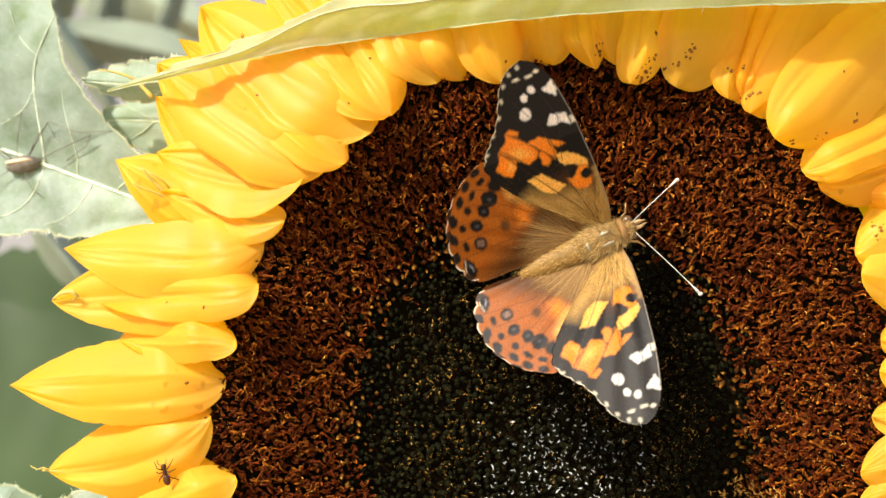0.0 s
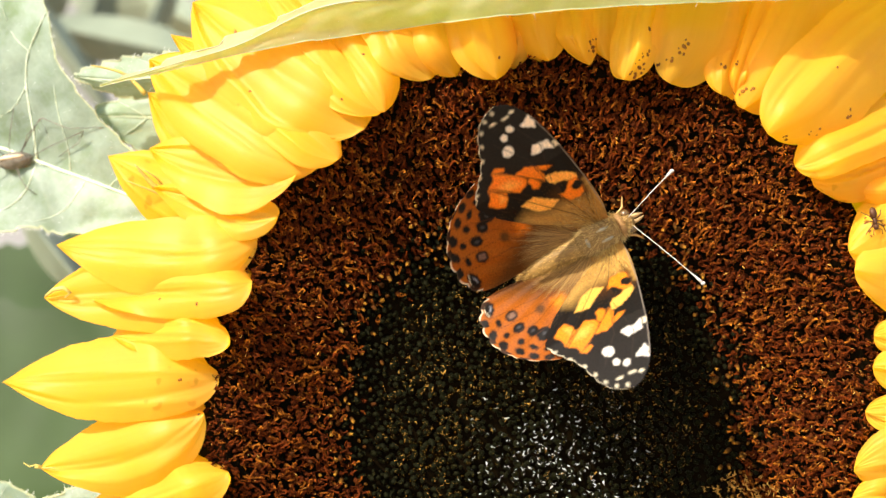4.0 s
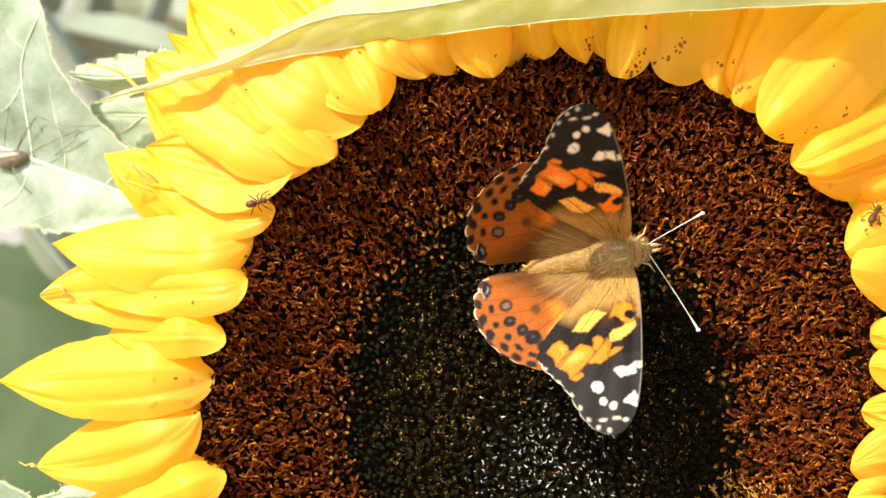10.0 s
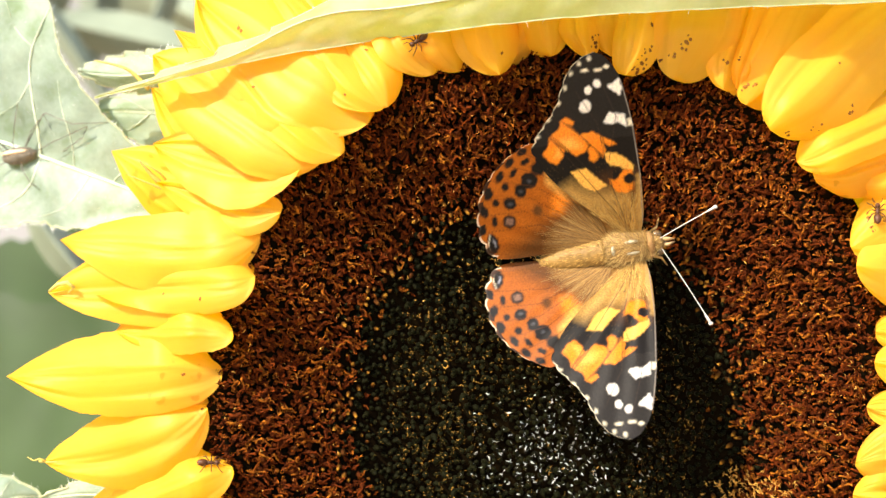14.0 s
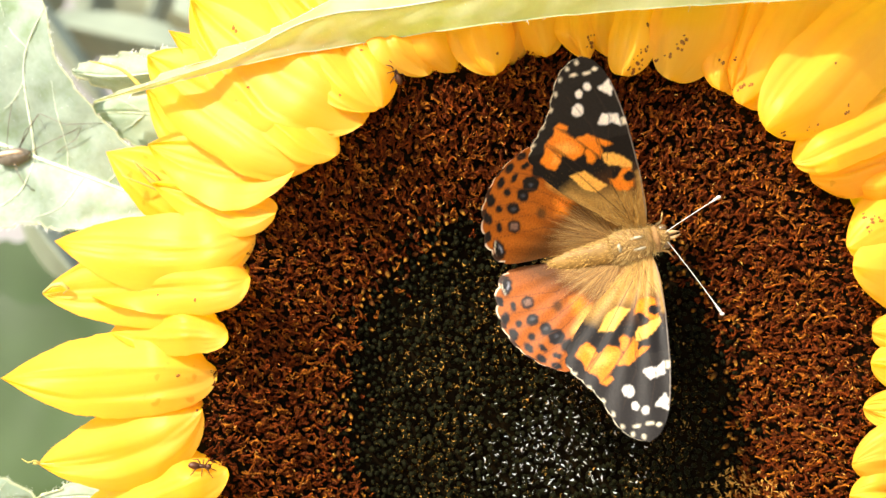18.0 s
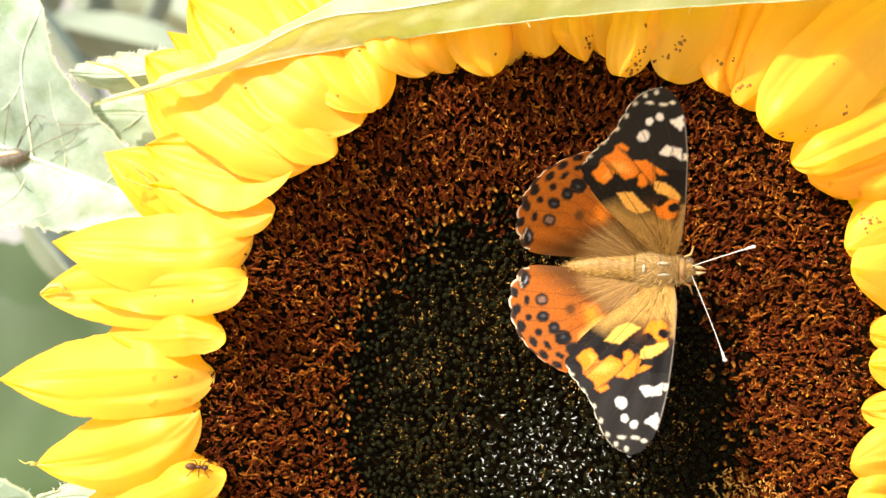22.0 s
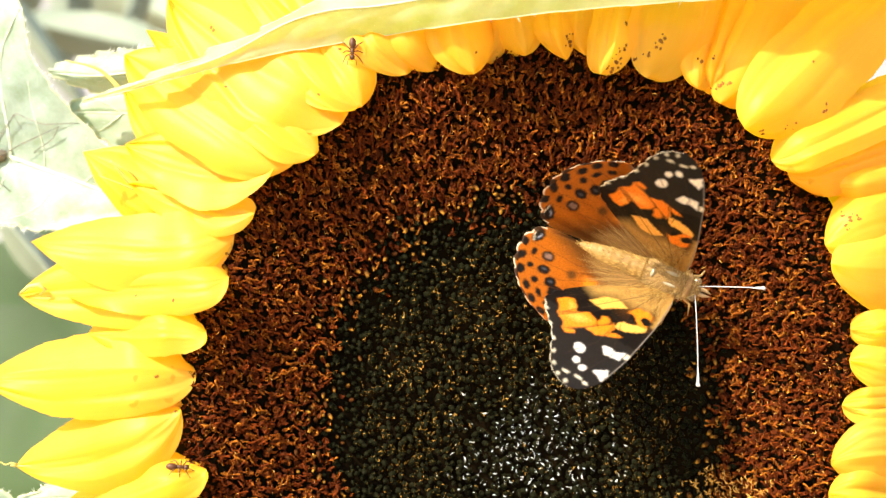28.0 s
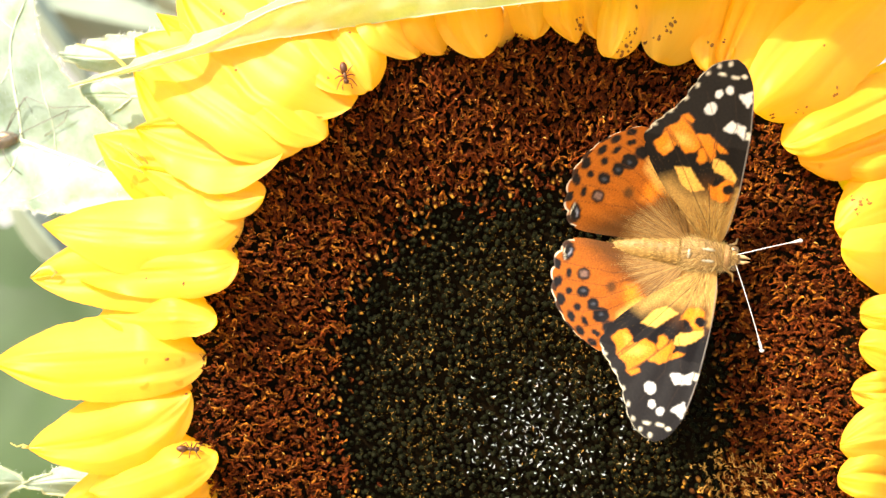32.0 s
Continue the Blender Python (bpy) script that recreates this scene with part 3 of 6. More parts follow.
def petal_mesh(u0, v0, u1, v1, width, w0=2.0, w1=0.0, bulge=4.0, cup=2.5, bend=0.0, lean=0.0, seed=1, roll=2.2, sharp=1.0, flare=0.0):
    """A ray petal from its rounded inner end (u0, v0) to its tip (u1, v1), mm on the face; w0, w1: how far in front its ends lie;
    bulge: how far its middle comes forward; cup: the fall of its edges; bend: sideways bow; lean: one edge higher than the other;
    roll: how far the inner end rolls under; sharp: how drawn-out the tip is; flare: widest nearer the tip."""
    rng = random.Random(seed * 7 + 3)
    rows, cols = 44, 18
    along = Vector((u1 - u0, v1 - v0))
    side = Vector((-along.y, along.x)).normalized()
    e = min(0.45, 0.78 * width / along.length)
    verts, faces, uvs = [], [], []
    folds = [(rng.uniform(-0.85, 0.85), rng.uniform(0.35, 1.0) * rng.choice((-1, -1, 1)), rng.uniform(0.10, 0.26), rng.uniform(-0.5, 0.5)) for _ in range(4)]
    skew = rng.choice((-1, 1)) * rng.uniform(0.06, 0.2)
    ridge, off = rng.uniform(0.5, 1.7) * rng.choice((-1, 1, 1)), rng.uniform(-0.3, 0.3)
    lift = 9.4 - 1.8 * min(1.0, max(0.0, -u0 / 25))
    ahead = along.normalized()
    for r in range(rows + 1):
        t = (r / rows) ** 1.25
        mid = Vector((u0, v0)) + along * t + side * (bend * 4 * t * (1 - t) + skew * width * max(0.0, 1 - t / e) ** 2)
        inner = math.sqrt(max(0.0, 1 - (1 - min(1.0, t / e)) ** 2))
        s = max(0.0, (t - 0.42 - flare) / (0.58 - flare))
        outer = max(0.0, 1 - s ** 2.1) ** sharp
        nick = 1 + 0.09 * noise.noise((t * 6, seed * 3.3, 1)) + 0.03 * noise.noise((t * 23, seed, 2))
        h = 0.5 * width * max(inner * outer * nick, 0.004)
        w = (w0 + lift) * (1 - t) ** 1.6 + w1 * t + bulge * 4 * t * (1 - t) * (1 - 0.35 * t) + 0.9 * noise.noise((t * 4, seed * 1.3, 7))
        if t < e:
            w -= 1.5 * min(3.2, roll + 0.8) * (1 - t / e) ** 1.5
        for c in range(-cols, cols + 1):
            x = c / cols
            g = -0.4 * math.exp(-abs(x) / 0.12) * (0.25 + 0.75 * t)
            for x0, depth, wide, drift in folds:
                g += depth * math.exp(-abs(x - x0 - drift * t) / wide)
            curl = 1.5 * noise.noise((t * 2.6 + seed, 0.6 * (1 if x > 0 else -1), seed * 1.7)) * abs(x) ** 3
            fall = cup * abs(x) ** 1.7 * (0.35 + 0.65 * math.sin(math.pi * min(1, t + 0.15)))
            fold = -ridge * (math.sqrt((x - off * (1 - t)) ** 2 + 0.004) - 0.5) * (0.4 + 0.6 * math.sin(math.pi * t ** 0.7))
            k = w - fall + fold + lean * x + g * min(1, t / e) * (1 - 0.3 * t) + curl
            # the inner end is torn and crimped, not a clean round
            tear = inner * max(0.0, 1 - t / e) * (2.6 * noise.noise((x * 1.7 + seed * 5.1, seed * 0.7, 3)) + 1.5 * abs(noise.noise((x * 5.0, seed * 2.9, 8))))
            o = mid + side * (x * h) + ahead * tear
            verts.append(on_face(o.x, o.y, k))
            uvs.append((x * 0.5 + 0.5, t))
    n = 2 * cols + 1
    for r in range(rows):
        for c in range(n - 1):
            a = r * n + c
            faces.append((a, a + 1, a + n + 1, a + n))
    me = mesh_of("petal", verts, faces, PETAL)
    uv = me.uv_layers.new(name="UVMap")
    for lo in me.loops:
        uv.data[lo.index].uv = uvs[lo.vertex_index]
    return me


# inner end, tip (mm on the face), width, heights of the ends, bulge, cup, bend, lean, seed, and for some roll, sharpness, flare
PETALS = [
    # left side, from below upwards
    (-32.9, -37.2, -47.0, -48.3, 12.0, 3, 1, 3, 2.2, 0.4, 0, 51),
    (-32.8, -32.3, -51.6, -39.4, 10.2, 6.5, 3, 3.5, 3.0, 0.8, 3.0, 1, 4.6),
    (-35.8, -25.5, -60.7, -32.8, 12.2, 4, 1, 2.5, 1.8, 1.6, 1.2, 2, 2.0, 0.9),
    (-35.8, -22.0, -53.8, -23.0, 6.5, 3.0, 0, 1.5, 1.5, 0.0, 0, 3),
    (-33.9, -17.4, -66.4, -19.9, 13.2, 4, 1, 2.5, 1.6, 0.9, 1.6, 4, 3.6, 1.15, 0.06),
    (-32.4, -11.6, -49.9, -13.1, 10.6, 6.5, 2, 2.4, 2.2, -0.8, 3.4, 5, 5.0),
    (-28.8, -6.0, -52.9, -7.5, 10.4, 7.0, 2, 2.6, 2.2, -1.4, 3.2, 50, 5.2),
    (-32.4, -6.7, -60.1, -7.2, 12.2, 3.5, 1, 2.2, 1.6, -0.7, 0.4, 6, 2.0, 0.85),
    (-28.0, 0.1, -58.3, 0.7, 12.2, 4.5, 1, 2.6, 2.0, 1.7, 1.5, 7, 5.0, 1.0),
    (-25.4, 3.6, -43.8, 9.4, 7.4, 5.0, 1, 1.6, 1.0, 0.3, 0.8, 8, 0.8),
    (-22.7, 9.4, -44.3, 15.2, 12.5, 5.4, 1, 2.0, 1.4, 0.4, 1.2, 10, 0.9),
    (-19.7, 11.1, -44.3, 28.6, 14.5, 7.0, 2, 3.2, 2.2, -0.6, 1.0, 9, 2.8, 0.8, 0.1),
    (-16.3, 13.0, -41.1, 32.3, 9.0, 5.6, 1, 2.4, 1.2, -0.5, 1.4, 52, 0.6),
    (-12.9, 17.0, -37.8, 37.2, 16.5, 7.0, 1, 3.2, 2.4, 0.4, 1.2, 11, 2.8, 0.8, 0.1),
    (-10.2, 20.0, -29.2, 43.3, 9.0, 4.5, 0, 2.4, 1.2, 0.4, 0.8, 12, 0.8),
    (-7.6, 21.6, -24.1, 45.9, 8.5, 5.0, 0, 2.4, 1.2, 0.4, 1.0, 13, 0.8),
    # along the top
    (-3.3, 25.0, -16.5, 52.7, 9.5, 4.5, 0, 2.6, 2.0, 0.4, 1.0, 14),
    (0.3, 25.5, -9.7, 54.4, 9.0, 3.5, 0, 2.6, 2.0, 0.3, 1.0, 15),
    (7.1, 25.4, 1.4, 56.1, 10.6, 7.0, 1, 3.4, 2.6, 0.5, 0.4, 16, 3.0),
    (10.3, 27.1, 7.3, 54.4, 8.0, 3.5, 0, 2.6, 2.0, 0.0, 0, 53),
    (14.6, 28.2, 11.1, 57.8, 9.6, 4.5, 0, 2.8, 2.0, 0.0, -0.8, 17),
    (20.4, 27.7, 18.3, 58.6, 6.2, 4.5, 0, 2.6, 1.8, 0.2, 0, 18),
    (23.6, 28.4, 25.1, 57.8, 7.2, 3.0, -1, 2.4, 1.8, 0.0, 0.6, 19),
    (27.7, 25.4, 32.7, 57.8, 7.4, 7.0, 0, 3.0, 2.4, -0.3, -0.6, 20, 2.8),
    (35.7, 24.5, 42.9, 56.1, 12.8, 6.5, 0, 3.2, 2.4, 0.0, 0.8, 21, 2.6),
    (40.7, 23.6, 51.0, 53.5, 6.4, 3.2, -1, 2.0, 1.2, 0.2, 0.6, 22, 0.6),
    (42.9, 22.6, 53.9, 51.8, 6.0, 3.6, -1, 2.4, 2.0, 0.2, 0, 54),
    (46.7, 20.3, 60.7, 51.0, 11.2, 5.0, -1, 3.0, 2.2, 0.2, 0.6, 23),
    (49.4, 16.5, 76.8, 42.5, 14.6, 9.0, 2, 4.0, 3.0, 0.8, 0.8, 24, 3.4),
    (52.4, 13.1, 82.8, 26.4, 8.6, 7.5, 2, 3.4, 2.4, -0.6, -1.6, 25, 2.4),
    (55.6, 9.1, 85.3, 19.2, 8.0, 4.5, -1, 2.4, 2.0, 0.0, 0, 26),
    # right side, from above downwards
    (60.1, 8.6, 89.6, 13.7, 9.0, 3.0, -1, 2.6, 2.0, 0.3, 0, 55),
    (60.2, 1.8, 88.7, 9.4, 11.6, 5.5, -1, 3.0, 2.2, 0.3, -0.8, 27),
    (61.9, -5.6, 90.4, -2.5, 14.0, 7.0, 0, 3.2, 2.2, 0.2, 0.6, 28),
    (64.6, -13.4, 91.3, -10.1, 6.0, 3.5, 0, 3.0, 2.0, 0.0, 0, 29),
    (64.4, -18.6, 93.0, -16.9, 9.0, 4.5, -1, 2.5, 2.0, 0.0, 0, 30),
    (63.2, -24.8, 93.0, -23.7, 6.0, 4.5, 0, 3.0, 2.0, 0.0, 0.8, 31),
    (61.6, -31.1, 92.1, -32.1, 9.6, 6.5, 0, 3.5, 2.2, 0.3, 0.6, 32, 3.0),
    (61.4, -36.2, 89.6, -41.5, 8.6, 5.0, 0, 3.0, 2.0, 0.3, 0, 33),
    # round the lower rim
    (59.9, -44.0, 85.3, -56.7, 15.8, 6.0, 0, 3.5, 2.2, 0.3, 0.4, 34),
    (55.6, -54.2, 76.8, -72.0, 16.5, 5.0, 0, 3.5, 2.2, 0.3, 0.4, 35),
    (48.0, -64.4, 65.8, -85.6, 16.5, 6.0, 0, 3.5, 2.2, 0.3, 0.4, 36),
    (38.7, -72.0, 51.4, -96.6, 16.5, 5.0, 0, 3.5, 2.2, 0.3, 0.4, 37),
    (27.7, -77.1, 34.4, -104.2, 16.5, 6.0, 0, 3.5, 2.2, 0.3, 0.4, 38),
    (15.8, -78.8, 16.6, -107.6, 16.5, 5.0, 0, 3.5, 2.2, 0.3, 0.4, 39),
    (3.9, -77.5, -1.2, -105.1, 16.5, 6.0, 0, 3.5, 2.2, 0.3, 0.4, 40),
    (-8.0, -72.9, -19.0, -98.3, 14.8, 5.0, 0, 3.5, 2.2, 0.3, 0.4, 41),
    (-18.2, -65.2, -34.3, -87.3, 14.8, 6.0, 0, 3.5, 2.2, 0.3, 0.4, 42),
    (-26.6, -55.0, -47.0, -72.0, 14.8, 5.0, 0, 3.5, 2.2, 0.3, 0.4, 43),
    (-31.3, -44.9, -55.5, -56.7, 14.8, 6.0, 0, 3.5, 2.2, 0.3, 0.4, 44),
]

ground()
pale_wall()
flower = sunflower()


# ---- the butterfly: a painted wing is drawn in millimetres out from its hinge (lateral, forward) ----
class Paint:
    def __init__(self, x, y, ground_colour):
        self.x0, self.y0 = x, y
        self.c = np.tile(np.array(ground_colour, float), (len(x), 1))
        j = 0.08
        self.x = x + j * np.sin(y * 5.1 + 1.3 * x) * np.sin(x * 6.3 + 0.7)
        self.y = y + j * np.sin(x * 5.7 - 1.1 * y) * np.sin(y * 4.9 + 2.1)

    def lay(self, d, colour, soft):
        a = np.clip(0.5 - d / soft, 0, 1)[:, None]
        self.c = self.c * (1 - a) + np.array(colour, float) * a

    def patch(self, points, colour, soft=0.28, grow=0.0):
        p = np.array(points, float)
        q = np.roll(p, -1, 0)
        inside = np.zeros(len(self.x), bool)
        best = np.full(len(self.x), 1e9)
        for (ax, ay), (bx, by) in zip(p, q):
            dx, dy = bx - ax, by - ay
            t = np.clip(((self.x - ax) * dx + (self.y - ay) * dy) / (dx * dx + dy * dy + 1e-9), 0, 1)
            best = np.minimum(best, np.hypot(self.x - ax - t * dx, self.y - ay - t * dy))
            cross = ((ay > self.y) != (by > self.y)) & (self.x < dx * (self.y - ay) / (dy if dy else 1e-9) + ax)
            inside ^= cross
        self.lay(np.where(inside, -best, best) - grow, colour, soft)

    def spot(self, cx, cy, rx, ry, colour, soft=0.25, turn=0.0):
        c, s = math.cos(radians(turn)), math.sin(radians(turn))
        u, v = (self.x - cx) * c + (self.y - cy) * s, -(self.x - cx) * s + (self.y - cy) * c
        self.lay((np.hypot(u / rx, v / ry) - 1) * min(rx, ry), colour, soft)

    def line(self, points, width, colour, soft=0.12):
        for (ax, ay), (bx, by) in zip(points, points[1:]):
            dx, dy = bx - ax, by - ay
            t = np.clip(((self.x0 - ax) * dx + (self.y0 - ay) * dy) / (dx * dx + dy * dy), 0, 1)
            self.lay(np.hypot(self.x0 - ax - t * dx, self.y0 - ay - t * dy) - width, colour, soft)

    def fade(self, amount, colour):
        a = np.clip(amount, 0, 1)[:, None]
        self.c = self.c * (1 - a) + np.array(colour, float) * a


BLACK, BROWN, TAN = (0.009, 0.006, 0.004), (0.13, 0.045, 0.007), (0.50, 0.29, 0.07)
ORANGE, YELLOW, CREAM, WHITE = (0.88, 0.27, 0.012), (0.93, 0.52, 0.09), (0.88, 0.80, 0.58), (0.92, 0.88, 0.78)
RUST = (0.42, 0.11, 0.008)


def along_curve(points, n):
    """n places along a smooth curve through the points, evenly spaced."""
    p = np.array(points, float)
    ext = np.vstack([2 * p[0] - p[1], p, 2 * p[-1] - p[-2]])
    out = []
    for i in range(len(p) - 1):
        p0, p1, p2, p3 = ext[i:i + 4]
        for s in np.linspace(0, 1, 24, endpoint=False):
            out.append(0.5 * (2 * p1 + (p2 - p0) * s + (2 * p0 - 5 * p1 + 4 * p2 - p3) * s * s + (3 * p1 - p0 - 3 * p2 + p3) * s ** 3))
    out = np.array(out + [p[-1]])
    d = np.concatenate([[0], np.cumsum(np.hypot(*np.diff(out, axis=0).T))])
    t = np.linspace(0, d[-1], n)
    return np.stack([np.interp(t, d, out[:, k]) for k in (0, 1)], 1), t / d[-1]


FORE_EDGE = [(-0.3, 0.9), (2.2, 1.6), (5.0, 1.9), (10.6, 1.75), (17.3, 1.15), (22.9, 0.0), (25.9, -1.7), (26.9, -3.3)]
FORE_MARGIN = [(-0.3, -0.4), (1.8, -1.7), (4.2, -4.6), (7.0, -7.8), (10.2, -10.7), (13.2, -12.7), (15.2, -12.9), (16.8, -11.9), (18.3, -10.6),
               (20.3, -9.1), (22.6, -8.1), (24.7, -7.0), (26.2, -5.3), (26.9, -3.3)]
HIND_EDGE = [(-0.3, 1.4), (2.0, 2.4), (5.5, 1.5), (9.5, -1.2), (13.0, -4.8), (15.2, -8.2), (15.6, -10.0)]
HIND_MARGIN = [(-0.3, 0.4), (-0.3, -3.0), (-0.4, -10.0), (-0.2, -16.2), (1.7, -18.2), (4.5, -18.8), (7.5, -18.4), (9.9, -17.4), (12.0, -15.8),
               (13.6, -14.0), (14.7, -12.2), (15.3, -10.9), (15.6, -10.0)]


def wing_mesh(name, edge, margin, teeth, teeth_from, paint, side, dome):
    rows, cols = 170, 96
    a, _ = along_curve(edge, rows)
    b, share = along_curve(margin, rows)
    lead = (b - a)
    # the outer margin is scalloped
    out = np.where(share > teeth_from, 0.028 * np.abs(np.sin((share - teeth_from) / (1 - teeth_from) * math.pi * teeth)) ** 0.7 - 0.02, 0.0)
    b = b + lead * out[:, None]
    t = np.linspace(0, 1, cols)[None, :, None]
    g = a[:, None, :] * (1 - t) + b[:, None, :] * t
    x, y = g[..., 0].ravel(), g[..., 1].ravel()
    r = np.hypot(x, y) / 27
    rib = 0.05 * np.cos(np.arctan2(y - 1.5, x + 2.0) * 38)
    z = dome * r * (1 - r) + rib * np.minimum(1, r * 4)
    col = paint(x, y, np.repeat(share, cols), np.tile(np.linspace(0, 1, cols), rows))
    n = len(x)
    half = 0.035
    x = x * 1.057
    top = np.stack([x * side, y, z + half], 1)
    low = np.stack([x * side, y, z - half], 1)
    i = (np.arange(rows - 1)[:, None] * cols + np.arange(cols - 1)[None, :]).ravel()
    quad = np.stack([i, i + cols, i + cols + 1, i + 1], 1)
    if side > 0:
        f_top, f_low = quad, quad[:, ::-1] + n
    else:
        f_top, f_low = quad[:, ::-1], quad + n
    ring = np.concatenate([np.arange(rows) * cols + cols - 1, (np.arange(rows) * cols)[::-1]])
    nxt = np.roll(ring, -1)
    rim = np.stack([ring, nxt, nxt + n, ring + n], 1)
    me = mesh_of(name, np.concatenate([top, low]) * MM, np.concatenate([f_top, f_low, rim]).tolist(), WING)
    at = me.color_attributes.new("pattern", "FLOAT_COLOR", "POINT")
    rgba = np.concatenate([np.concatenate([col, col]), np.ones((2 * n, 1))], 1)
    at.data.foreach_set("color", rgba.astype(np.float32).ravel())
    return me


def paint_fore(x, y, share, across):
    p = Paint(x, y, BLACK)
    p.fade(np.clip((11.5 - np.hypot(x, y * 0.9)) / 4.5, 0, 1), BROWN)
    # tan hair scales near the body
    p.patch([(-1, 2), (5.5, 1.9), (6.8, -0.3), (7.6, -2.6), (7.6, -5.0), (9.5, -8.0), (8.6, -9.6), (3.0, -6.0), (-1, -1)], TAN, 2.2)
    p.patch([(3, 2.2), (9.6, 1.9), (9.4, 1.25), (3, 1.0)], TAN, 0.8)
    # orange and yellow patches
    p.patch([(13.9, -11.6), (14.9, -10.7), (16.0, -10.4), (15.1, -9.5), (14.2, -8.5), (13.2, -8.7), (12.2, -9.7), (12.7, -10.7)], ORANGE)
    p.patch([(16.1, -10.3), (17.2, -8.8), (18.3, -8.5), (16.2, -6.5), (14.5, -5.2), (13.6, -5.6), (13.2, -7.1), (14.6, -8.5)], ORANGE, grow=0.08)
    p.patch([(18.1, -8.8), (18.6, -7.8), (17.9, -6.8), (17.4, -7.0), (17.7, -7.7)], ORANGE)
    p.patch([(16.0, -6.2), (16.3, -4.4), (15.5, -3.2), (13.4, -2.8), (12.5, -3.2), (14.3, -4.7)], ORANGE)
    p.patch([(13.9, -5.2), (14.3, -4.7), (12.7, -3.7), (11.9, -4.5), (12.3, -5.1)], ORANGE)
    p.patch([(15.3, -3.0), (14.6, -1.6), (14.1, -1.2), (14.0, -2.3), (14.5, -2.9)], ORANGE)
    p.patch([(10.9, -7.8), (11.2, -5.8), (8.4, -3.1), (7.8, -4.8), (8.6, -6.2), (9.6, -7.0)], YELLOW, grow=0.05)
    p.patch([(13.1, -3.0), (12.9, -1.4), (12.1, -0.2), (10.8, 0.9), (10.0, 0.8), (10.4, -0.2), (11.0, -1.1), (11.1, -2.2), (11.9, -2.9)], YELLOW)
    p.patch([(9.3, -2.7), (9.1, -1.7), (10.4, -0.5), (10.3, 0.6), (8.9, 0.9), (7.4, 0.7), (6.9, -0.5), (7.4, -1.9)], ORANGE)
    p.spot(9.0, 0.2, 0.75, 0.85, BLACK)
    p.spot(9.9, -1.6, 0.75, 0.5, BLACK, turn=30)
    # pale glow of scales in the middle of the patches
    p.patch([(14.4, -8.0), (15.6, -8.8), (15.6, -7.4), (14.3, -6.2)], YELLOW, 1.2)
    p.patch([(13.2, -9.9), (14.3, -9.3), (13.4, -9.1)], YELLOW, 0.9)
    # white bar and spots towards the tip
    p.patch([(17.5, -2.6), (18.6, -1.9), (18.4, -1.0), (17.1, -0.9), (17.1, -2.4)], WHITE, grow=0.05)
    p.patch([(18.4, -1.0), (18.1, 0.2), (16.3, 0.4), (17.2, -0.8)], WHITE)
    p.patch([(17.4, 0.5), (17.5, 1.2), (16.4, 1.3), (16.5, 0.6)], CREAM)
    p.patch([(22.2, -1.7), (22.6, -0.6), (22.9, -0.3), (21.6, 0.0), (20.9, -0.3), (21.8, -1.4)], WHITE, grow=0.12)
    p.spot(19.8, -5.1, 0.85, 0.80, WHITE)
    p.spot(21.9, -4.5, 0.58, 0.50, WHITE)
    p.spot(22.7, -3.2, 0.55, 0.50, WHITE)
    p.spot(24.6, -4.7, 0.22, 0.45, CREAM)
    p.spot(24.5, -2.9, 0.22, 0.50, CREAM)
    p.spot(24.8, -1.8, 0.20, 0.35, CREAM)
    # veins
    for path in ([(2.2, -0.5), (7.9, -4.6), (16.1, -10.3)], [(2.2, -0.6), (8.2, -2.3), (12.5, -3.0), (16.0, -6.2), (18.4, -8.8)], [(2.3, -0.2), (8.0, 0.7), (11.0, 1.1)],
                 [(12.5, -3.0), (17.2, -3.6), (22.0, -6.2)], [(12.0, -2.4), (18.0, -1.0), (23.5, -2.8)], [(11.0, -9.6), (14.0, -12.0)], [(10.5, -5.0), (14.6, -8.4), (17.0, -10.8)]):
        p.line(path, 0.05, (0.03, 0.017, 0.010))
    # fringe: cream crescents on the scalloped margin
    p.fade(np.where((share > 0.56) & (across > 0.980), 0.85 * (0.5 + 0.5 * np.cos(share * 118)) ** 0.4, 0), CREAM)
    for cx, cy in ((25.6, -5.4), (26.1, -4.0), (24.4, -6.6), (22.6, -7.6), (20.6, -8.7), (18.6, -10.3), (16.4, -12.0)):
        p.spot(cx, cy, 0.26, 0.24, CREAM, 0.4)
    # painted grey sheen over the dark tip, and the pale leading edge
    p.fade(np.where(x > 15, 0.02, 0.0), (0.5, 0.44, 0.36))
    p.line([(2, 1.65), (9.5, 1.75), (17, 1.15), (23, 0.0)], 0.07, (0.30, 0.25, 0.20), 0.1)
    speck = np.sin(x * 31 + 3 * np.sin(y * 17)) * np.sin(y * 29 + 2 * np.sin(x * 13))
    p.fade(np.where((speck > 0.9) & (x < 12), 0.10, 0), TAN)
    return p.c


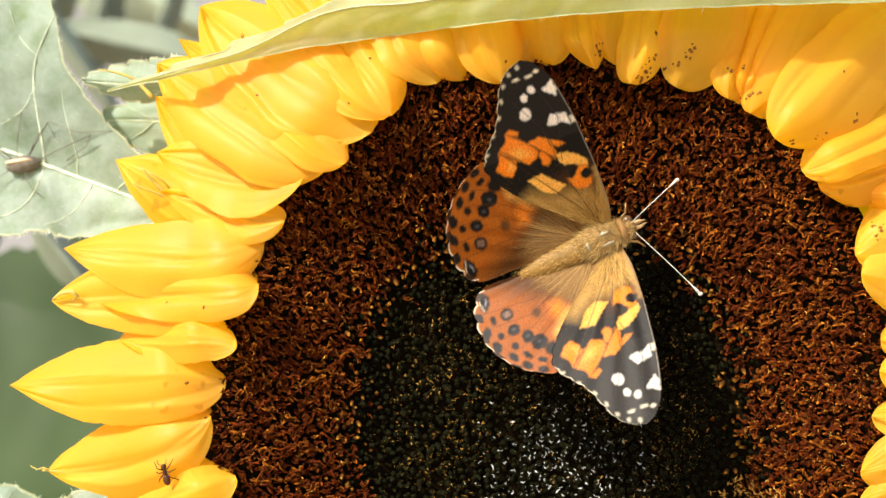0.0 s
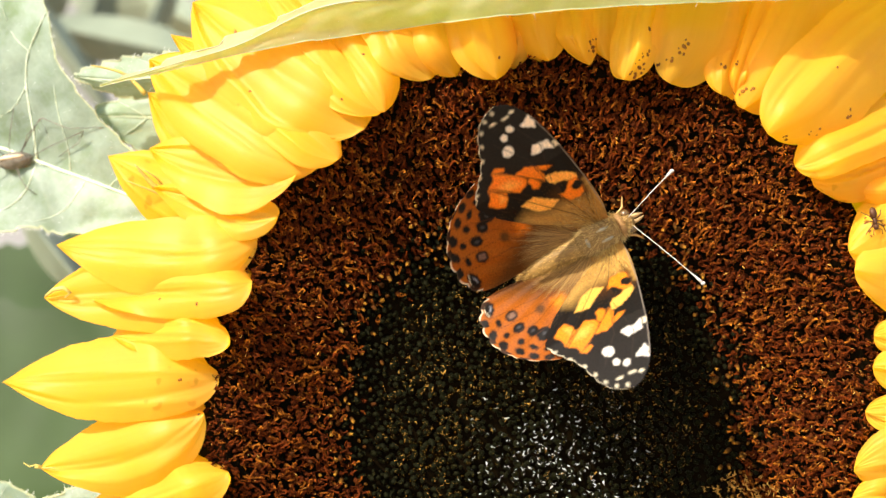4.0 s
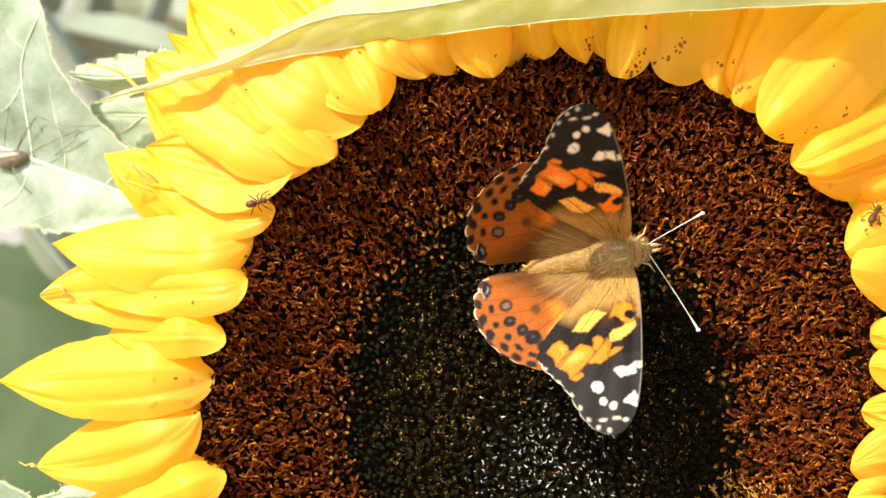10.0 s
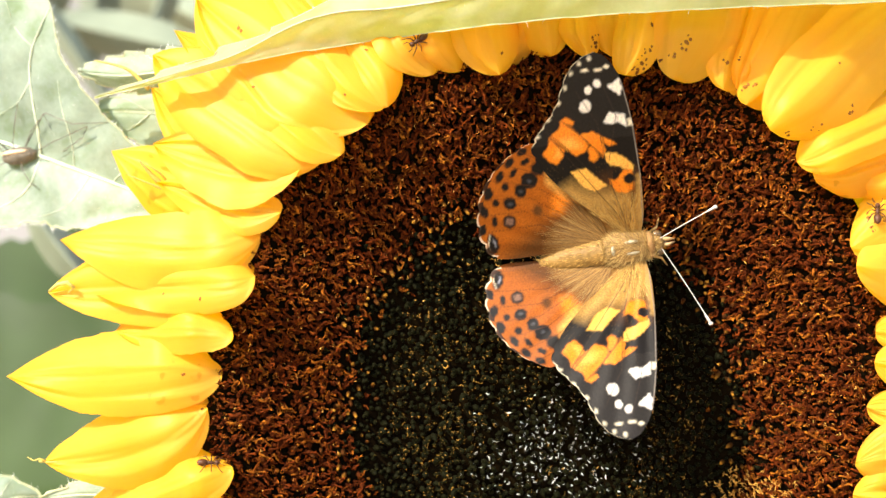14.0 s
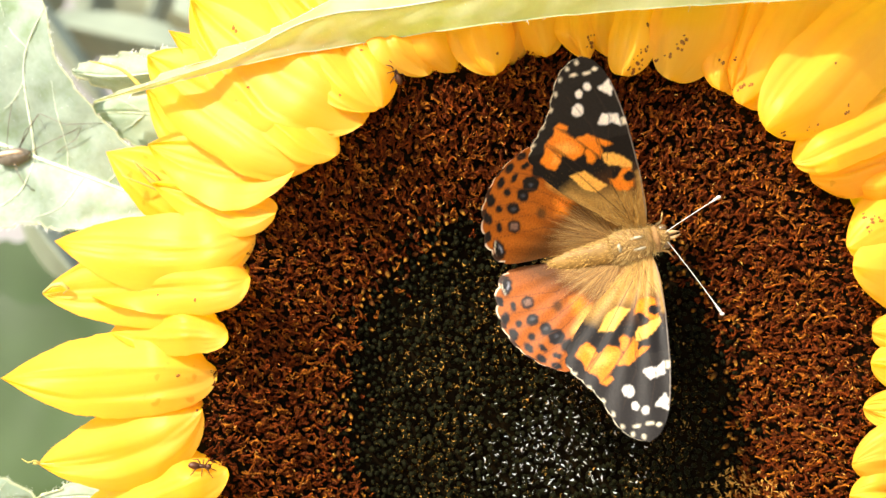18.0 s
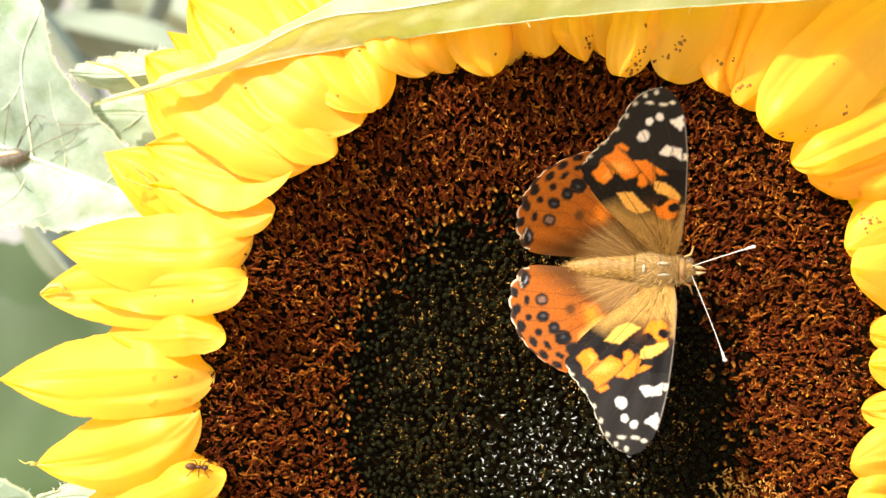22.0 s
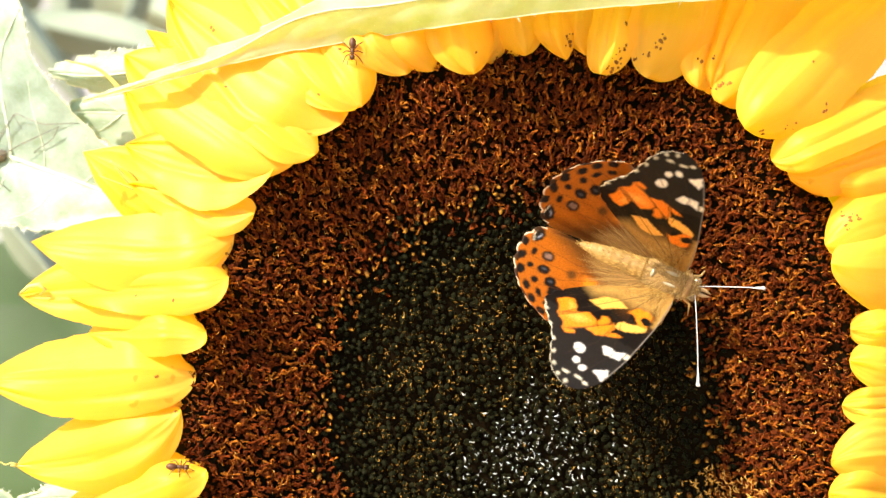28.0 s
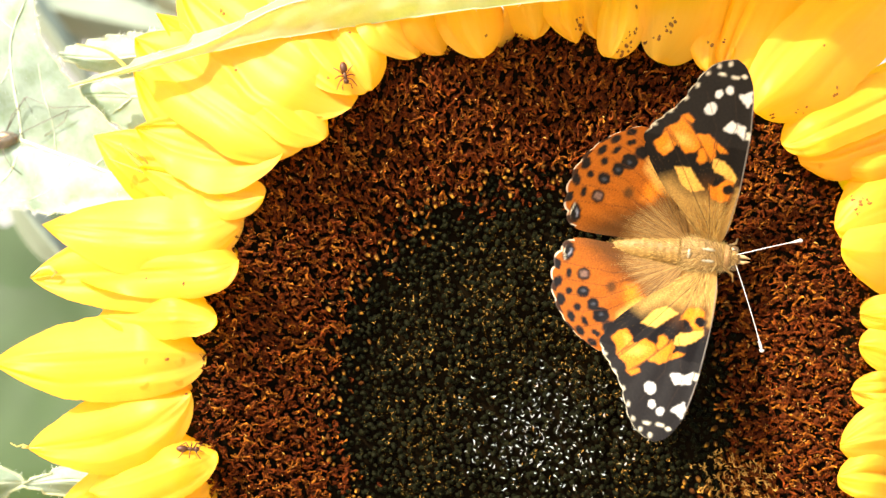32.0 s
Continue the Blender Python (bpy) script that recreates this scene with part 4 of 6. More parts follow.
def paint_hind(x, y, share, across):
    p = Paint(x, y, (0.40, 0.105, 0.005))
    r = np.hypot(x, y)
    p.fade(np.clip((13.5 - r) / 5.0, 0, 1) * 0.45, RUST)
    # brown fur zone next to the body
    p.patch([(-2, 3), (-2, -17), (-0.2, -16.1), (2.6, -12.0), (4.6, -8.6), (5.2, -6.5), (8.0, -3.0), (9.0, 0.5), (2, 3)], BROWN, 3.2)
    p.patch([(-2, 3), (-2, -9), (1.6, -8.0), (4.0, -5.5), (6.0, -1.5), (2, 3)], (0.34, 0.175, 0.04), 3.6)
    p.patch([(5.5, -8.0), (5.2, -6.7), (6.9, -5.4), (8.6, -6.3), (7.8, -7.6)], ORANGE, 1.4)
    p.spot(6.1, -10.0, 0.85, 0.7, BROWN, 0.6)
    # front edge, under the fore wing
    p.patch([(2, 3), (9.8, -1.0), (13.4, -4.8), (15.8, -8.4), (16.2, -9.4), (14.6, -8.6), (11.6, -4.6), (8.0, -1.6), (2, 1)], (0.14, 0.09, 0.05), 1.0)
    # pale yellow flush behind the front edge
    p.patch([(6.2, -3.6), (8.6, -4.2), (10.6, -6.4), (11.4, -8.2), (9.8, -8.3), (7.6, -6.2)], (0.80, 0.46, 0.10), 1.2)
    # eye spots
    for cx, cy, a, b in ((7.6, -13.8, 0.92, 0.92), (9.2, -12.1, 1.0, 0.85), (10.5, -10.7, 1.15, 1.2)):
        p.spot(cx, cy, a, b, BLACK)
        p.spot(cx - 0.1, cy + 0.05, 0.2, 0.3, (0.07, 0.07, 0.08), 0.3)
    p.spot(5.0, -14.2, 0.95, 0.95, BLACK, 0.35)
    p.spot(5.0, -14.2, 0.55, 0.6, (0.22, 0.12, 0.08), 0.3)
    p.spot(12.0, -9.3, 1.0, 1.0, BLACK, 0.4)
    # inner row of small darts and the marginal row
    for cx, cy, a, b, k in ((5.3, -16.3, 0.75, 0.42, 5), (7.9, -15.8, 0.55, 0.5, 0), (10.0, -14.2, 0.62, 0.5, 30), (11.8, -12.8, 0.75, 0.38, 40), (13.2, -11.0, 0.75, 0.4, 60)):
        p.spot(cx, cy, a, b, BLACK, turn=k)
    for cx, cy, a, b, k in ((6.8, -17.6, 0.85, 0.62, 0), (9.3, -16.7, 0.95, 0.65, 20), (11.5, -14.8, 0.9, 0.5, 35), (13.3, -13.2, 0.85, 0.5, 50), (14.6, -11.2, 0.8, 0.5, 65), (4.2, -18.1, 0.7, 0.5, 0)):
        p.spot(cx, cy, a, b, BLACK, turn=k)
    p.spot(2.2, -16.9, 1.45, 0.75, BLACK, 0.3, -12)
    p.line([(1.2, -17.5), (2.3, -17.55), (3.4, -17.2)], 0.06, CREAM, 0.15)
    p.spot(2.2, -16.7, 0.5, 0.15, (0.35, 0.35, 0.4), 0.2, -12)
    # veins
    for path in ([(1, -2), (4, -10), (3.8, -18.6)], [(1.5, -2), (6.2, -11), (6.3, -18.4)], [(2, -1.5), (8, -11), (8.6, -17.8)], [(3, -1), (9.6, -10), (11.2, -16.2)], [(4, -1), (11, -8.6), (13.2, -14.2)], [(5, -1), (12, -6.8), (14.8, -11.8)]):
        p.line(path, 0.035, (0.10, 0.03, 0.008))
    # fringe
    p.fade(np.where((share > 0.46) & (across > 0.980), 0.9 * (0.5 + 0.5 * np.cos(share * 70)) ** 0.5, 0), CREAM)
    p.fade(np.where((share > 0.46) & (across > 0.945) & (np.cos(share * 70) < -0.2), 0.9, 0), BLACK)
    return p.c


def wing_fur(name, kind, side):
    """Long hairs that lie over the wing's base."""
    s, rng = Shape(), random.Random(3 if kind == "hind" else 4)
    for _ in range(900 if kind == "hind" else 800):
        if kind == "hind":
            a = radians(rng.uniform(-95, -18))
            r0, l = rng.uniform(0.2, 6.5) ** 1.0, rng.uniform(2.5, 5.5)
        else:
            a = radians(rng.uniform(-50, 12))
            r0, l = rng.uniform(0.0, 7.0), rng.uniform(0.5, 1.6)
        a2 = a + rng.uniform(-.12, .12)
        x, y = r0 * math.cos(a), r0 * math.sin(a)
        root = Vector((x * side, y, 0.22)) * MM
        tip = Vector(((x + l * math.cos(a2)) * side, y + l * math.sin(a2), 0.25 + rng.uniform(0, .3))) * MM
        s.hair(root, tip, 0.03 * MM)
    return s.mesh(name, HAIR_BROWN if kind == "hind" else HAIR_GOLD, False)


def butterfly():
    bf = tagged(new("butterfly"), "orange, black and white butterfly with open wings on the flower", "butterfly")
    rng = random.Random(8)
    # thorax, abdomen and head
    th = Shape().blob((0, 0.6 * MM, 0.7 * MM), (2.75 * MM, 4.1 * MM, 2.3 * MM), None, 14, 20, 0.06)
    thorax = part("thorax", th.mesh("thorax", FUR), bf, "tan furry thorax with pale patches")
    fur = Shape()
    for _ in range(2600):
        a, b = rng.uniform(0, math.pi), rng.uniform(-1.35, 1.3)
        n = Vector((math.cos(a) * math.cos(b), math.sin(b), math.sin(a) * math.cos(b)))
        root = Vector((n.x * 2.65, 0.6 + n.y * 3.95, 0.7 + n.z * 2.2))
        d = (n * rng.uniform(0.3, 1.3) + Vector((rng.uniform(-.9, .9), -0.8, rng.uniform(-.3, .4)))).normalized()
        fur.hair(root * MM, (root + d * rng.uniform(0.5, 1.5)) * MM, 0.035 * MM)
    part("thorax_fur", fur.mesh("thorax_fur", HAIR_TAN, False), thorax, "long golden-brown hairs")
    for x, y, z, rx, ry in ((-0.8, 1.5, 2.6, 0.3, 1.1), (0.8, 1.5, 2.6, 0.3, 1.1), (0, -1.1, 2.7, 0.7, 0.3)):
        part("thorax_plate", Shape().blob((x * MM, y * MM, z * MM), (rx * MM, ry * MM, 0.42 * MM), None, 8, 12, 0.15).mesh("thorax_plate", PLATE), thorax, "bare shiny grey-green plate")
    ab = Shape()
    pts, rad = [], []
    for i in range(25):
        t = i / 24
        pts.append((0, (-2.2 - 10.4 * t) * MM, (0.5 - 0.9 * t) * MM))
        seg = 0.12 * abs(math.sin(t * math.pi * 8))
        rad.append((2.2 * (1 - 0.25 * t) * max(0.05, (1 - max(0, (t - 0.45) / 0.55) ** 2.2)) ** 0.7 - seg) * MM)
    ab.tube(pts, rad, 18)
    abdomen = part("abdomen", ab.mesh("abdomen", ABDOMEN), bf, "tapered tan abdomen with faint rings")
    fur = Shape()
    for _ in range(650):
        t, a = rng.random(), rng.uniform(-0.3, math.pi + 0.3)
        i = min(24, int(t * 24))
        root = Vector(pts[i]) + Vector((math.cos(a), 0, math.sin(a))) * rad[i]
        fur.hair(root, root + Vector((math.cos(a) * .2, -1, math.sin(a) * .25)) * rng.uniform(.3, 0.8) * MM + Vector((rng.uniform(-.25, .25), 0, rng.uniform(-.1, .3))) * MM, 0.035 * MM)
    part("abdomen_fur", fur.mesh("abdomen_fur", HAIR_GOLD, False), abdomen, "short golden-brown hairs")
    collar = Shape().blob((0, 4.3 * MM, 0.7 * MM), (2.0 * MM, 0.9 * MM, 1.7 * MM), None, 8, 16, 0.1)
    part("collar", collar.mesh("collar", FUR_DARK), bf, "rust-brown furry collar")
    hd = Shape().blob((0, 5.3 * MM, 0.6 * MM), (1.35 * MM, 1.1 * MM, 1.2 * MM), None, 8, 14, 0.08)
    head = part("head", hd.mesh("head", FUR), bf)
    ruff = Shape()
    for _ in range(700):
        a, y = rng.uniform(-0.4, math.pi + 0.4), rng.uniform(3.6, 6.0)
        rad_here = 2.0 - 0.35 * (y - 3.6)
        root = Vector((math.cos(a) * rad_here * 0.9, y, 0.65 + math.sin(a) * rad_here * 0.8))
        d = Vector((math.cos(a) + rng.uniform(-.5, .5), rng.uniform(-.8, .5), math.sin(a) + rng.uniform(-.5, .5))).normalized()
        ruff.hair(root * MM, (root + d * rng.uniform(0.3, 0.8)) * MM, 0.03 * MM)
    part("head_fur", ruff.mesh("head_fur", HAIR_TAN, False), head, "short tan hairs round the head")
    for sg in (-1, 1):
        part("eye", Shape().blob((1.2 * sg * MM, 5.5 * MM, 0.7 * MM), (0.7 * MM, 0.8 * MM, 0.8 * MM), None, 8, 12).mesh("eye", EYE), head, "brown compound eye")
        palp = Shape().tube([Vector((0.35 * sg, 5.9, 0.5)) * MM, Vector((0.42 * sg, 6.9, 0.85)) * MM, Vector((0.2 * sg, 7.9, 0.9)) * MM], [0.34 * MM, 0.27 * MM, 0.05 * MM], 7)
        part("palp", palp.mesh("palp", FUR_LIGHT), head, "pointed pale palp")
        tip = Vector((-3.6, 14.0, 4.0)) if sg < 0 else Vector((12.5, 10.6, 3.4))
        root = Vector((0.55 * sg, 5.7, 1.4))
        mid = (root + tip) / 2 + Vector((0.25 * sg, 0.3, 0.5))
        path = [bez(root, mid, tip, k / 14) * MM for k in range(15)]
        antenna = part("antenna", Shape().tube(path, [0.06 * MM] * 12 + [0.10 * MM, 0.20 * MM, 0.22 * MM], 6).mesh("antenna", HORN_WHITE), bf, "thin white antenna with a club at its end")
        club = Shape().blob(tip * MM, (0.27 * MM, 0.34 * MM, 0.27 * MM), None, 6, 10)
        part("club", club.mesh("club", HORN_WHITE), antenna)
        # legs reach down to the florets
        for k, (y0, x1, y1) in enumerate(((3.4, 3.6, 6.8), (1.4, 6.2, 3.6), (-0.6, 5.4, -4.6))):
            a, b, c = Vector((1.1 * sg, y0, -0.6)), Vector(((x1 * 0.62) * sg, (y0 + y1) / 2 + 0.6, 0.1)), Vector((x1 * sg, y1, -5.6))
            leg = Shape().tube([a * MM, b * MM, (b * .4 + c * .6) * MM, c * MM], [0.22 * MM, 0.17 * MM, 0.12 * MM, 0.07 * MM], 6)
            part("leg", leg.mesh("leg", LEG), bf, "thin tan jointed leg")
    probe = Shape().tube([Vector((0, 6.2, 0.2)) * MM, Vector((0, 7.4, -0.6)) * MM, Vector((0.1, 7.6, -5.4)) * MM], [0.13 * MM, 0.11 * MM, 0.07 * MM], 6)
    part("proboscis", probe.mesh("proboscis", EYE), bf, "dark thin proboscis")
    wings = {}
    for side, letter in ((-1, "left"), (1, "right")):
        for kind, edge, margin, teeth, start, paint, dome in (("fore", FORE_EDGE, FORE_MARGIN, 9, 0.46, paint_fore, 1.2), ("hind", HIND_EDGE, HIND_MARGIN, 8, 0.46, paint_hind, 0.9)):
            w = part(kind + "wing", wing_mesh(kind + "wing", edge, margin, teeth, start, paint, side, dome), bf,
                     "black-tipped orange forewing with white spots" if kind == "fore" else "orange hindwing with a row of dark eye spots")
            tagged(part("wing_fur", wing_fur("wing_fur", kind, side), w, "long tan hairs over the wing base"), kind="stuff")
            wings[letter, kind] = w
    return bf, wings


def butterfly_pose(x, z, heading, roll):
    base = Matrix(((1, 0, 0), (0, 0, -1), (0, 1, 0)))
    turn = base @ Matrix.Rotation(radians(heading), 3, "Z") @ Matrix.Rotation(radians(roll), 3, "Y") @ Matrix.Rotation(radians(4), 3, "X")
    return Matrix.Translation((x * MM, -8 * MM, z * MM)) @ turn.to_4x4()


def wing_pose(kind, side, raised, sweep):
    hinge = Vector((1.2 * side, 2.0 if kind == "fore" else -1.0, 1.0 if kind == "fore" else 0.75)) * MM
    return Matrix.Translation(hinge) @ Matrix.Rotation(radians(-raised * side), 4, "Y") @ Matrix.Rotation(radians(sweep * side), 4, "Z")


bf, wings = butterfly()


# ---- leaves round the flower ----
def curve3(points, n):
    pts = [Vector(p) for p in points]
    out = []
    for k in range(n):
        x = k / (n - 1) * (len(pts) - 1)
        i = min(int(x), len(pts) - 2)
        s = x - i
        p0, p1, p2, p3 = pts[max(i - 1, 0)], pts[i], pts[i + 1], pts[min(i + 2, len(pts) - 1)]
        out.append(0.5 * ((2 * p1) + (p2 - p0) * s + (2 * p0 - 5 * p1 + 4 * p2 - p3) * s * s + (3 * p1 - p0 - 3 * p2 + p3) * s ** 3))
    return out


def surface_at(verts, u, v):
    """The place on a leaf that the camera sees at u, v on the face."""
    best, total, acc = [], 0.0, Vector((0, 0, 0))
    for p in verts:
        k = MM * (1 + p.y / DIST)
        d = (p.x / k - u) ** 2 + (p.z / k - v) ** 2
        best.append((d, p))
    best.sort(key=lambda e: e[0])
    for d, p in best[:4]:
        w = 1 / (d + 0.05)
        acc, total = acc + Vector((0, p.y * w, 0)), total + w
    return on_face(u, v, -acc.y / total / MM)


def draped_leaf(name, upper, middle, lower, mat, label, teeth=0.5, pitch=4.0, ripple=0.5, veins=7, seed=2, vein_mat=VEIN, hairs=200, rib=0.55, thick=0.3, sharp=0.5, plant=None, low_teeth=1.0, drawn_veins=()):
    """A leaf blade hung between its upper edge, its midrib and its lower edge (u, v, w in mm on the face, stalk first, tip last)."""
    rows, cols = 120, 22
    a, m, b = curve3(upper, rows), curve3(middle, rows), curve3(lower, rows)
    rng = random.Random(seed)
    verts = []
    run = 0.0
    for r in range(rows):
        run += (m[r] - m[max(r - 1, 0)]).length
        for c in range(cols + 1):
            x = c / cols * 2 - 1
            e, k = (a[r], -x) if x < 0 else (b[r], x)
            p = m[r].lerp(e, k)
            width = (e - m[r]).length
            tooth = (teeth if x < 0 else teeth * low_teeth) * ((run / pitch + (0.4 if x < 0 else 0)) % 1.0 - 0.4) * max(0, (k - 0.86) / 0.14)
            p = p + (e - m[r]).normalized() * tooth if width > 0.5 else p
            w = ripple * noise.noise((run * 0.11 + seed, x * 1.6, seed)) * k + 0.32 * math.cos(run * 0.75 - k * width * 0.55) * min(1, width / 8) * math.sin(math.pi * k) * 0.8
            w += 0.5 * (1 - k) * k * min(1, width / 10) - sharp * math.exp(-(k * 9) ** 2)
            verts.append(on_face(p.x, p.y, p.z + w))
    n = cols + 1
    faces = [(r * n + c, (r + 1) * n + c, (r + 1) * n + c + 1, r * n + c + 1) for r in range(rows - 1) for c in range(cols)]
    ob = new(name)
    if plant:
        ob.parent = plant
        tagged(ob, label)
        part("blade", mesh_of("blade", verts, faces, mat), ob)
        return ob
    tagged(ob, label, "leaf")
    bl = part("blade", mesh_of("blade", verts, faces, mat), ob)
    for c in (0, cols):
        part("edge", Shape().tube([verts[r * n + c] for r in range(rows)], thick * 0.5 * MM, 5).mesh("edge", LEAF_RIM), ob, "thin pale rim")
    h = cols // 2
    off = Vector((0, -0.12 * MM, 0))
    rib_path = [verts[r * n + h] + off for r in range(0, rows, 3)]
    part("midrib", Shape().tube(rib_path, [rib * MM * (1 - 0.8 * i / len(rib_path)) for i in range(len(rib_path))], 7).mesh("midrib", vein_mat), ob, "pale raised midrib")
    for k in range(veins):
        for sg in (-1, 1):
            r0 = int(rows * (0.06 + 0.74 * k / veins))
            path = [verts[min(rows - 1, r0 + int(j * rows * 0.014)) * n + h + sg * int(round(h * 0.94 * j / 10))] + off for j in range(11)]
            part("side_vein", Shape().tube(path, [rib * 0.42 * MM * (1 - j / 12) for j in range(11)], 5).mesh("side_vein", vein_mat), ob)
    for path, r in drawn_veins:
        pts = []
        for p in curve3([(u, v, 0) for u, v in path], 22):
            q = surface_at(verts, p.x, p.y)
            pts.append(q + Vector((0, -0.05 * MM, 0)))
        part("side_vein", Shape().tube(pts, [r * MM * (1 - 0.6 * i / 22) for i in range(22)], 6).mesh("side_vein", vein_mat), ob)
    if hairs:
        s = Shape()
        for _ in range(hairs):
            r, top = rng.randrange(2, rows - 1), rng.random() < 0.6
            p = verts[r * n + (0 if top else cols)]
            q = verts[r * n + (2 if top else cols - 2)]
            d = ((p - q).normalized() + Vector((rng.uniform(-.7, .7), rng.uniform(-.5, .5), rng.uniform(-.5, .5)))).normalized()
            s.hair(p, p + d * rng.uniform(0.4, 1.1) * MM, 0.05 * MM)
        for _ in range(hairs):
            r, c = rng.randrange(2, rows - 1), rng.randrange(0, cols)
            p = verts[r * n + c]
            s.hair(p, p + Vector((rng.uniform(-.4, .4), -1, rng.uniform(-.4, .4))) * rng.uniform(0.2, 0.5) * MM, 0.035 * MM)
        tagged(part("leaf_hair", s.mesh("leaf_hair", HAIR_PALE, False), ob, "fine white hairs"), kind="stuff")
    return ob


top_leaf = draped_leaf(
    "sunflower_leaf",
    [(98.9, 59.5, 8), (69.2, 65.4, 4), (43.8, 65.4, 4), (22.6, 56.9, 5), (5.6, 48.4, 6), (-7.1, 42.7, 7), (-14.6, 38.1, 8), (-22.4, 33.5, 8), (-30.9, 29.6, 8), (-41.1, 25.7, 7), (-51.9, 21.8, 4)],
    [(98.9, 47.6, 19), (69.2, 46.7, 19), (43.8, 44.2, 19), (22.6, 41.2, 19), (5.6, 37.6, 18), (-7.1, 35.5, 13.5), (-14.6, 34.9, 12), (-21.5, 33.0, 10.5), (-30.9, 28.2, 9), (-41.1, 25.0, 8), (-51.9, 21.7, 4)],
    [(98.9, 39.1, 17), (69.2, 37.2, 17), (43.8, 36.0, 17), (22.6, 34.6, 17), (5.6, 32.8, 16), (-7.1, 31.0, 10.5), (-14.6, 29.8, 9.2), (-22.4, 28.6, 8.6), (-32.6, 26.4, 8), (-42.8, 23.8, 7.5), (-51.9, 21.5, 4)],
    LEAF_PALE, "pale green sunflower leaf arching over the petals, its edge curled down", teeth=1.5, pitch=10, ripple=0.9, veins=0, seed=3, hairs=50, rib=0.24, sharp=0.0, low_teeth=0.12, vein_mat=LEAF_RIM, thick=0.14)
side_leaf = draped_leaf(
    "sunflower_leaf",
    [(-102.1, 56.1, -24), (-83.5, 59.5, -22), (-68.2, 48.4, -20), (-60.4, 37.8, -18), (-58.2, 28.5, -17), (-52.1, 20.0, -16), (-44.3, 12.6, -15), (-36.6, 7.5, -14)],
    [(-102.1, 27.2, -27), (-87.7, 22.1, -26), (-75.0, 17.5, -24), (-66.5, 15.2, -23), (-61.2, 13.3, -21.5), (-52.5, 10.1, -18.5), (-43.6, 7.1, -15.5), (-36.6, 7.4, -14)],
    [(-102.1, -10.1, -24), (-87.7, -3.3, -22), (-75.0, 1.4, -21), (-66.5, 2.8, -20), (-61.4, 3.5, -19), (-57.6, 2.5, -18), (-48.7, 3.3, -16), (-36.6, 7.2, -14)],
    LEAF, "large grey-green sunflower leaf with white veins behind the petals", teeth=0.6, pitch=5, ripple=1.2, veins=0, seed=5, hairs=420, rib=0.5,
    drawn_veins=(([(-61.2, 13.3), (-61.6, 17.0), (-62.8, 24.7), (-62.4, 29.8), (-59.9, 35.5)], 0.22), ([(-56.2, 11.5), (-56.5, 15.2), (-58.0, 20.4), (-58.7, 24.7)], 0.10),
                 ([(-50.4, 9.4), (-48.3, 11.5), (-46.8, 13.2)], 0.10), ([(-61.2, 13.3), (-63.1, 8.6), (-66.5, 5.9), (-71.6, 4.8)], 0.13), ([(-53.8, 10.4), (-57.2, 5.9), (-61.4, 4.2)], 0.09),
                 ([(-62.8, 24.7), (-64.8, 21.3), (-68.2, 19.2)], 0.09), ([(-62.4, 29.8), (-64.8, 32.3), (-66.5, 36.6)], 0.09)))
back_leaf = draped_leaf(
    "sunflower_leaf",
    [(-19.0, 42.5, -16), (-26.6, 35.7, -16), (-32.6, 31.3, -15), (-37.2, 29.9, -14), (-42.8, 29.3, -14), (-49.1, 28.5, -14), (-55.6, 26.4, -14)],
    [(-19.0, 32.3, -12), (-26.6, 29.8, -12), (-32.6, 27.2, -12), (-37.2, 26.5, -11), (-42.8, 26.0, -11), (-49.1, 25.4, -12), (-55.6, 26.0, -14)],
    [(-19.0, 21.3, -16), (-26.6, 22.1, -16), (-32.6, 22.3, -16), (-37.2, 22.5, -15), (-42.8, 22.8, -15), (-49.1, 23.2, -15), (-55.6, 25.8, -14)],
    LEAF_BRIGHTENED, "small pale toothed leaf between the petals and a larger leaf", teeth=0.9, pitch=3.2, ripple=0.8, veins=4, seed=8, hairs=160, rib=0.3)
under_leaf = draped_leaf(
    "sunflower_leaf",
    [(-22.4, 22.1, -24), (-30.9, 23.0, -24), (-38.5, 23.4, -23), (-44.4, 23.0, -23), (-50.4, 22.1, -23), (-54.6, 20.0, -23)],
    [(-22.4, 17.0, -22), (-30.9, 18.3, -22), (-38.5, 19.2, -22), (-44.4, 19.8, -22), (-50.4, 20.0, -22), (-54.6, 19.8, -23)],
    [(-22.4, 9.4, -24), (-30.9, 10.3, -24), (-38.5, 12.0, -24), (-44.4, 14.5, -23), (-50.4, 17.2, -23), (-54.6, 19.6, -23)],
    LEAF_BRIGHTENED, "shaded pale green leaf lying beneath other leaves", teeth=0.6, pitch=3.5, ripple=0.8, veins=4, seed=9, hairs=60, rib=0.3)
low_leaf = draped_leaf(
    "sunflower_leaf",
    [(-19.0, -45.7, -14), (-30.9, -38.9, -14), (-39.4, -35.7, -14), (-47.0, -34.9, -14), (-53.8, -35.4, -14), (-61.4, -38.1, -14)],
    [(-19.0, -54.2, -10), (-30.9, -46.6, -10), (-39.4, -41.5, -10), (-47.0, -38.9, -11), (-53.8, -37.7, -12), (-61.4, -38.3, -14)],
    [(-19.0, -64.4, -15), (-30.9, -55.9, -15), (-39.4, -49.1, -15), (-47.0, -44.0, -15), (-53.8, -40.6, -15), (-61.4, -38.6, -14)],
    LEAF, "bright green leaf under the lower petals", teeth=0.8, pitch=4, ripple=0.9, veins=4, seed=12, hairs=120, rib=0.35)
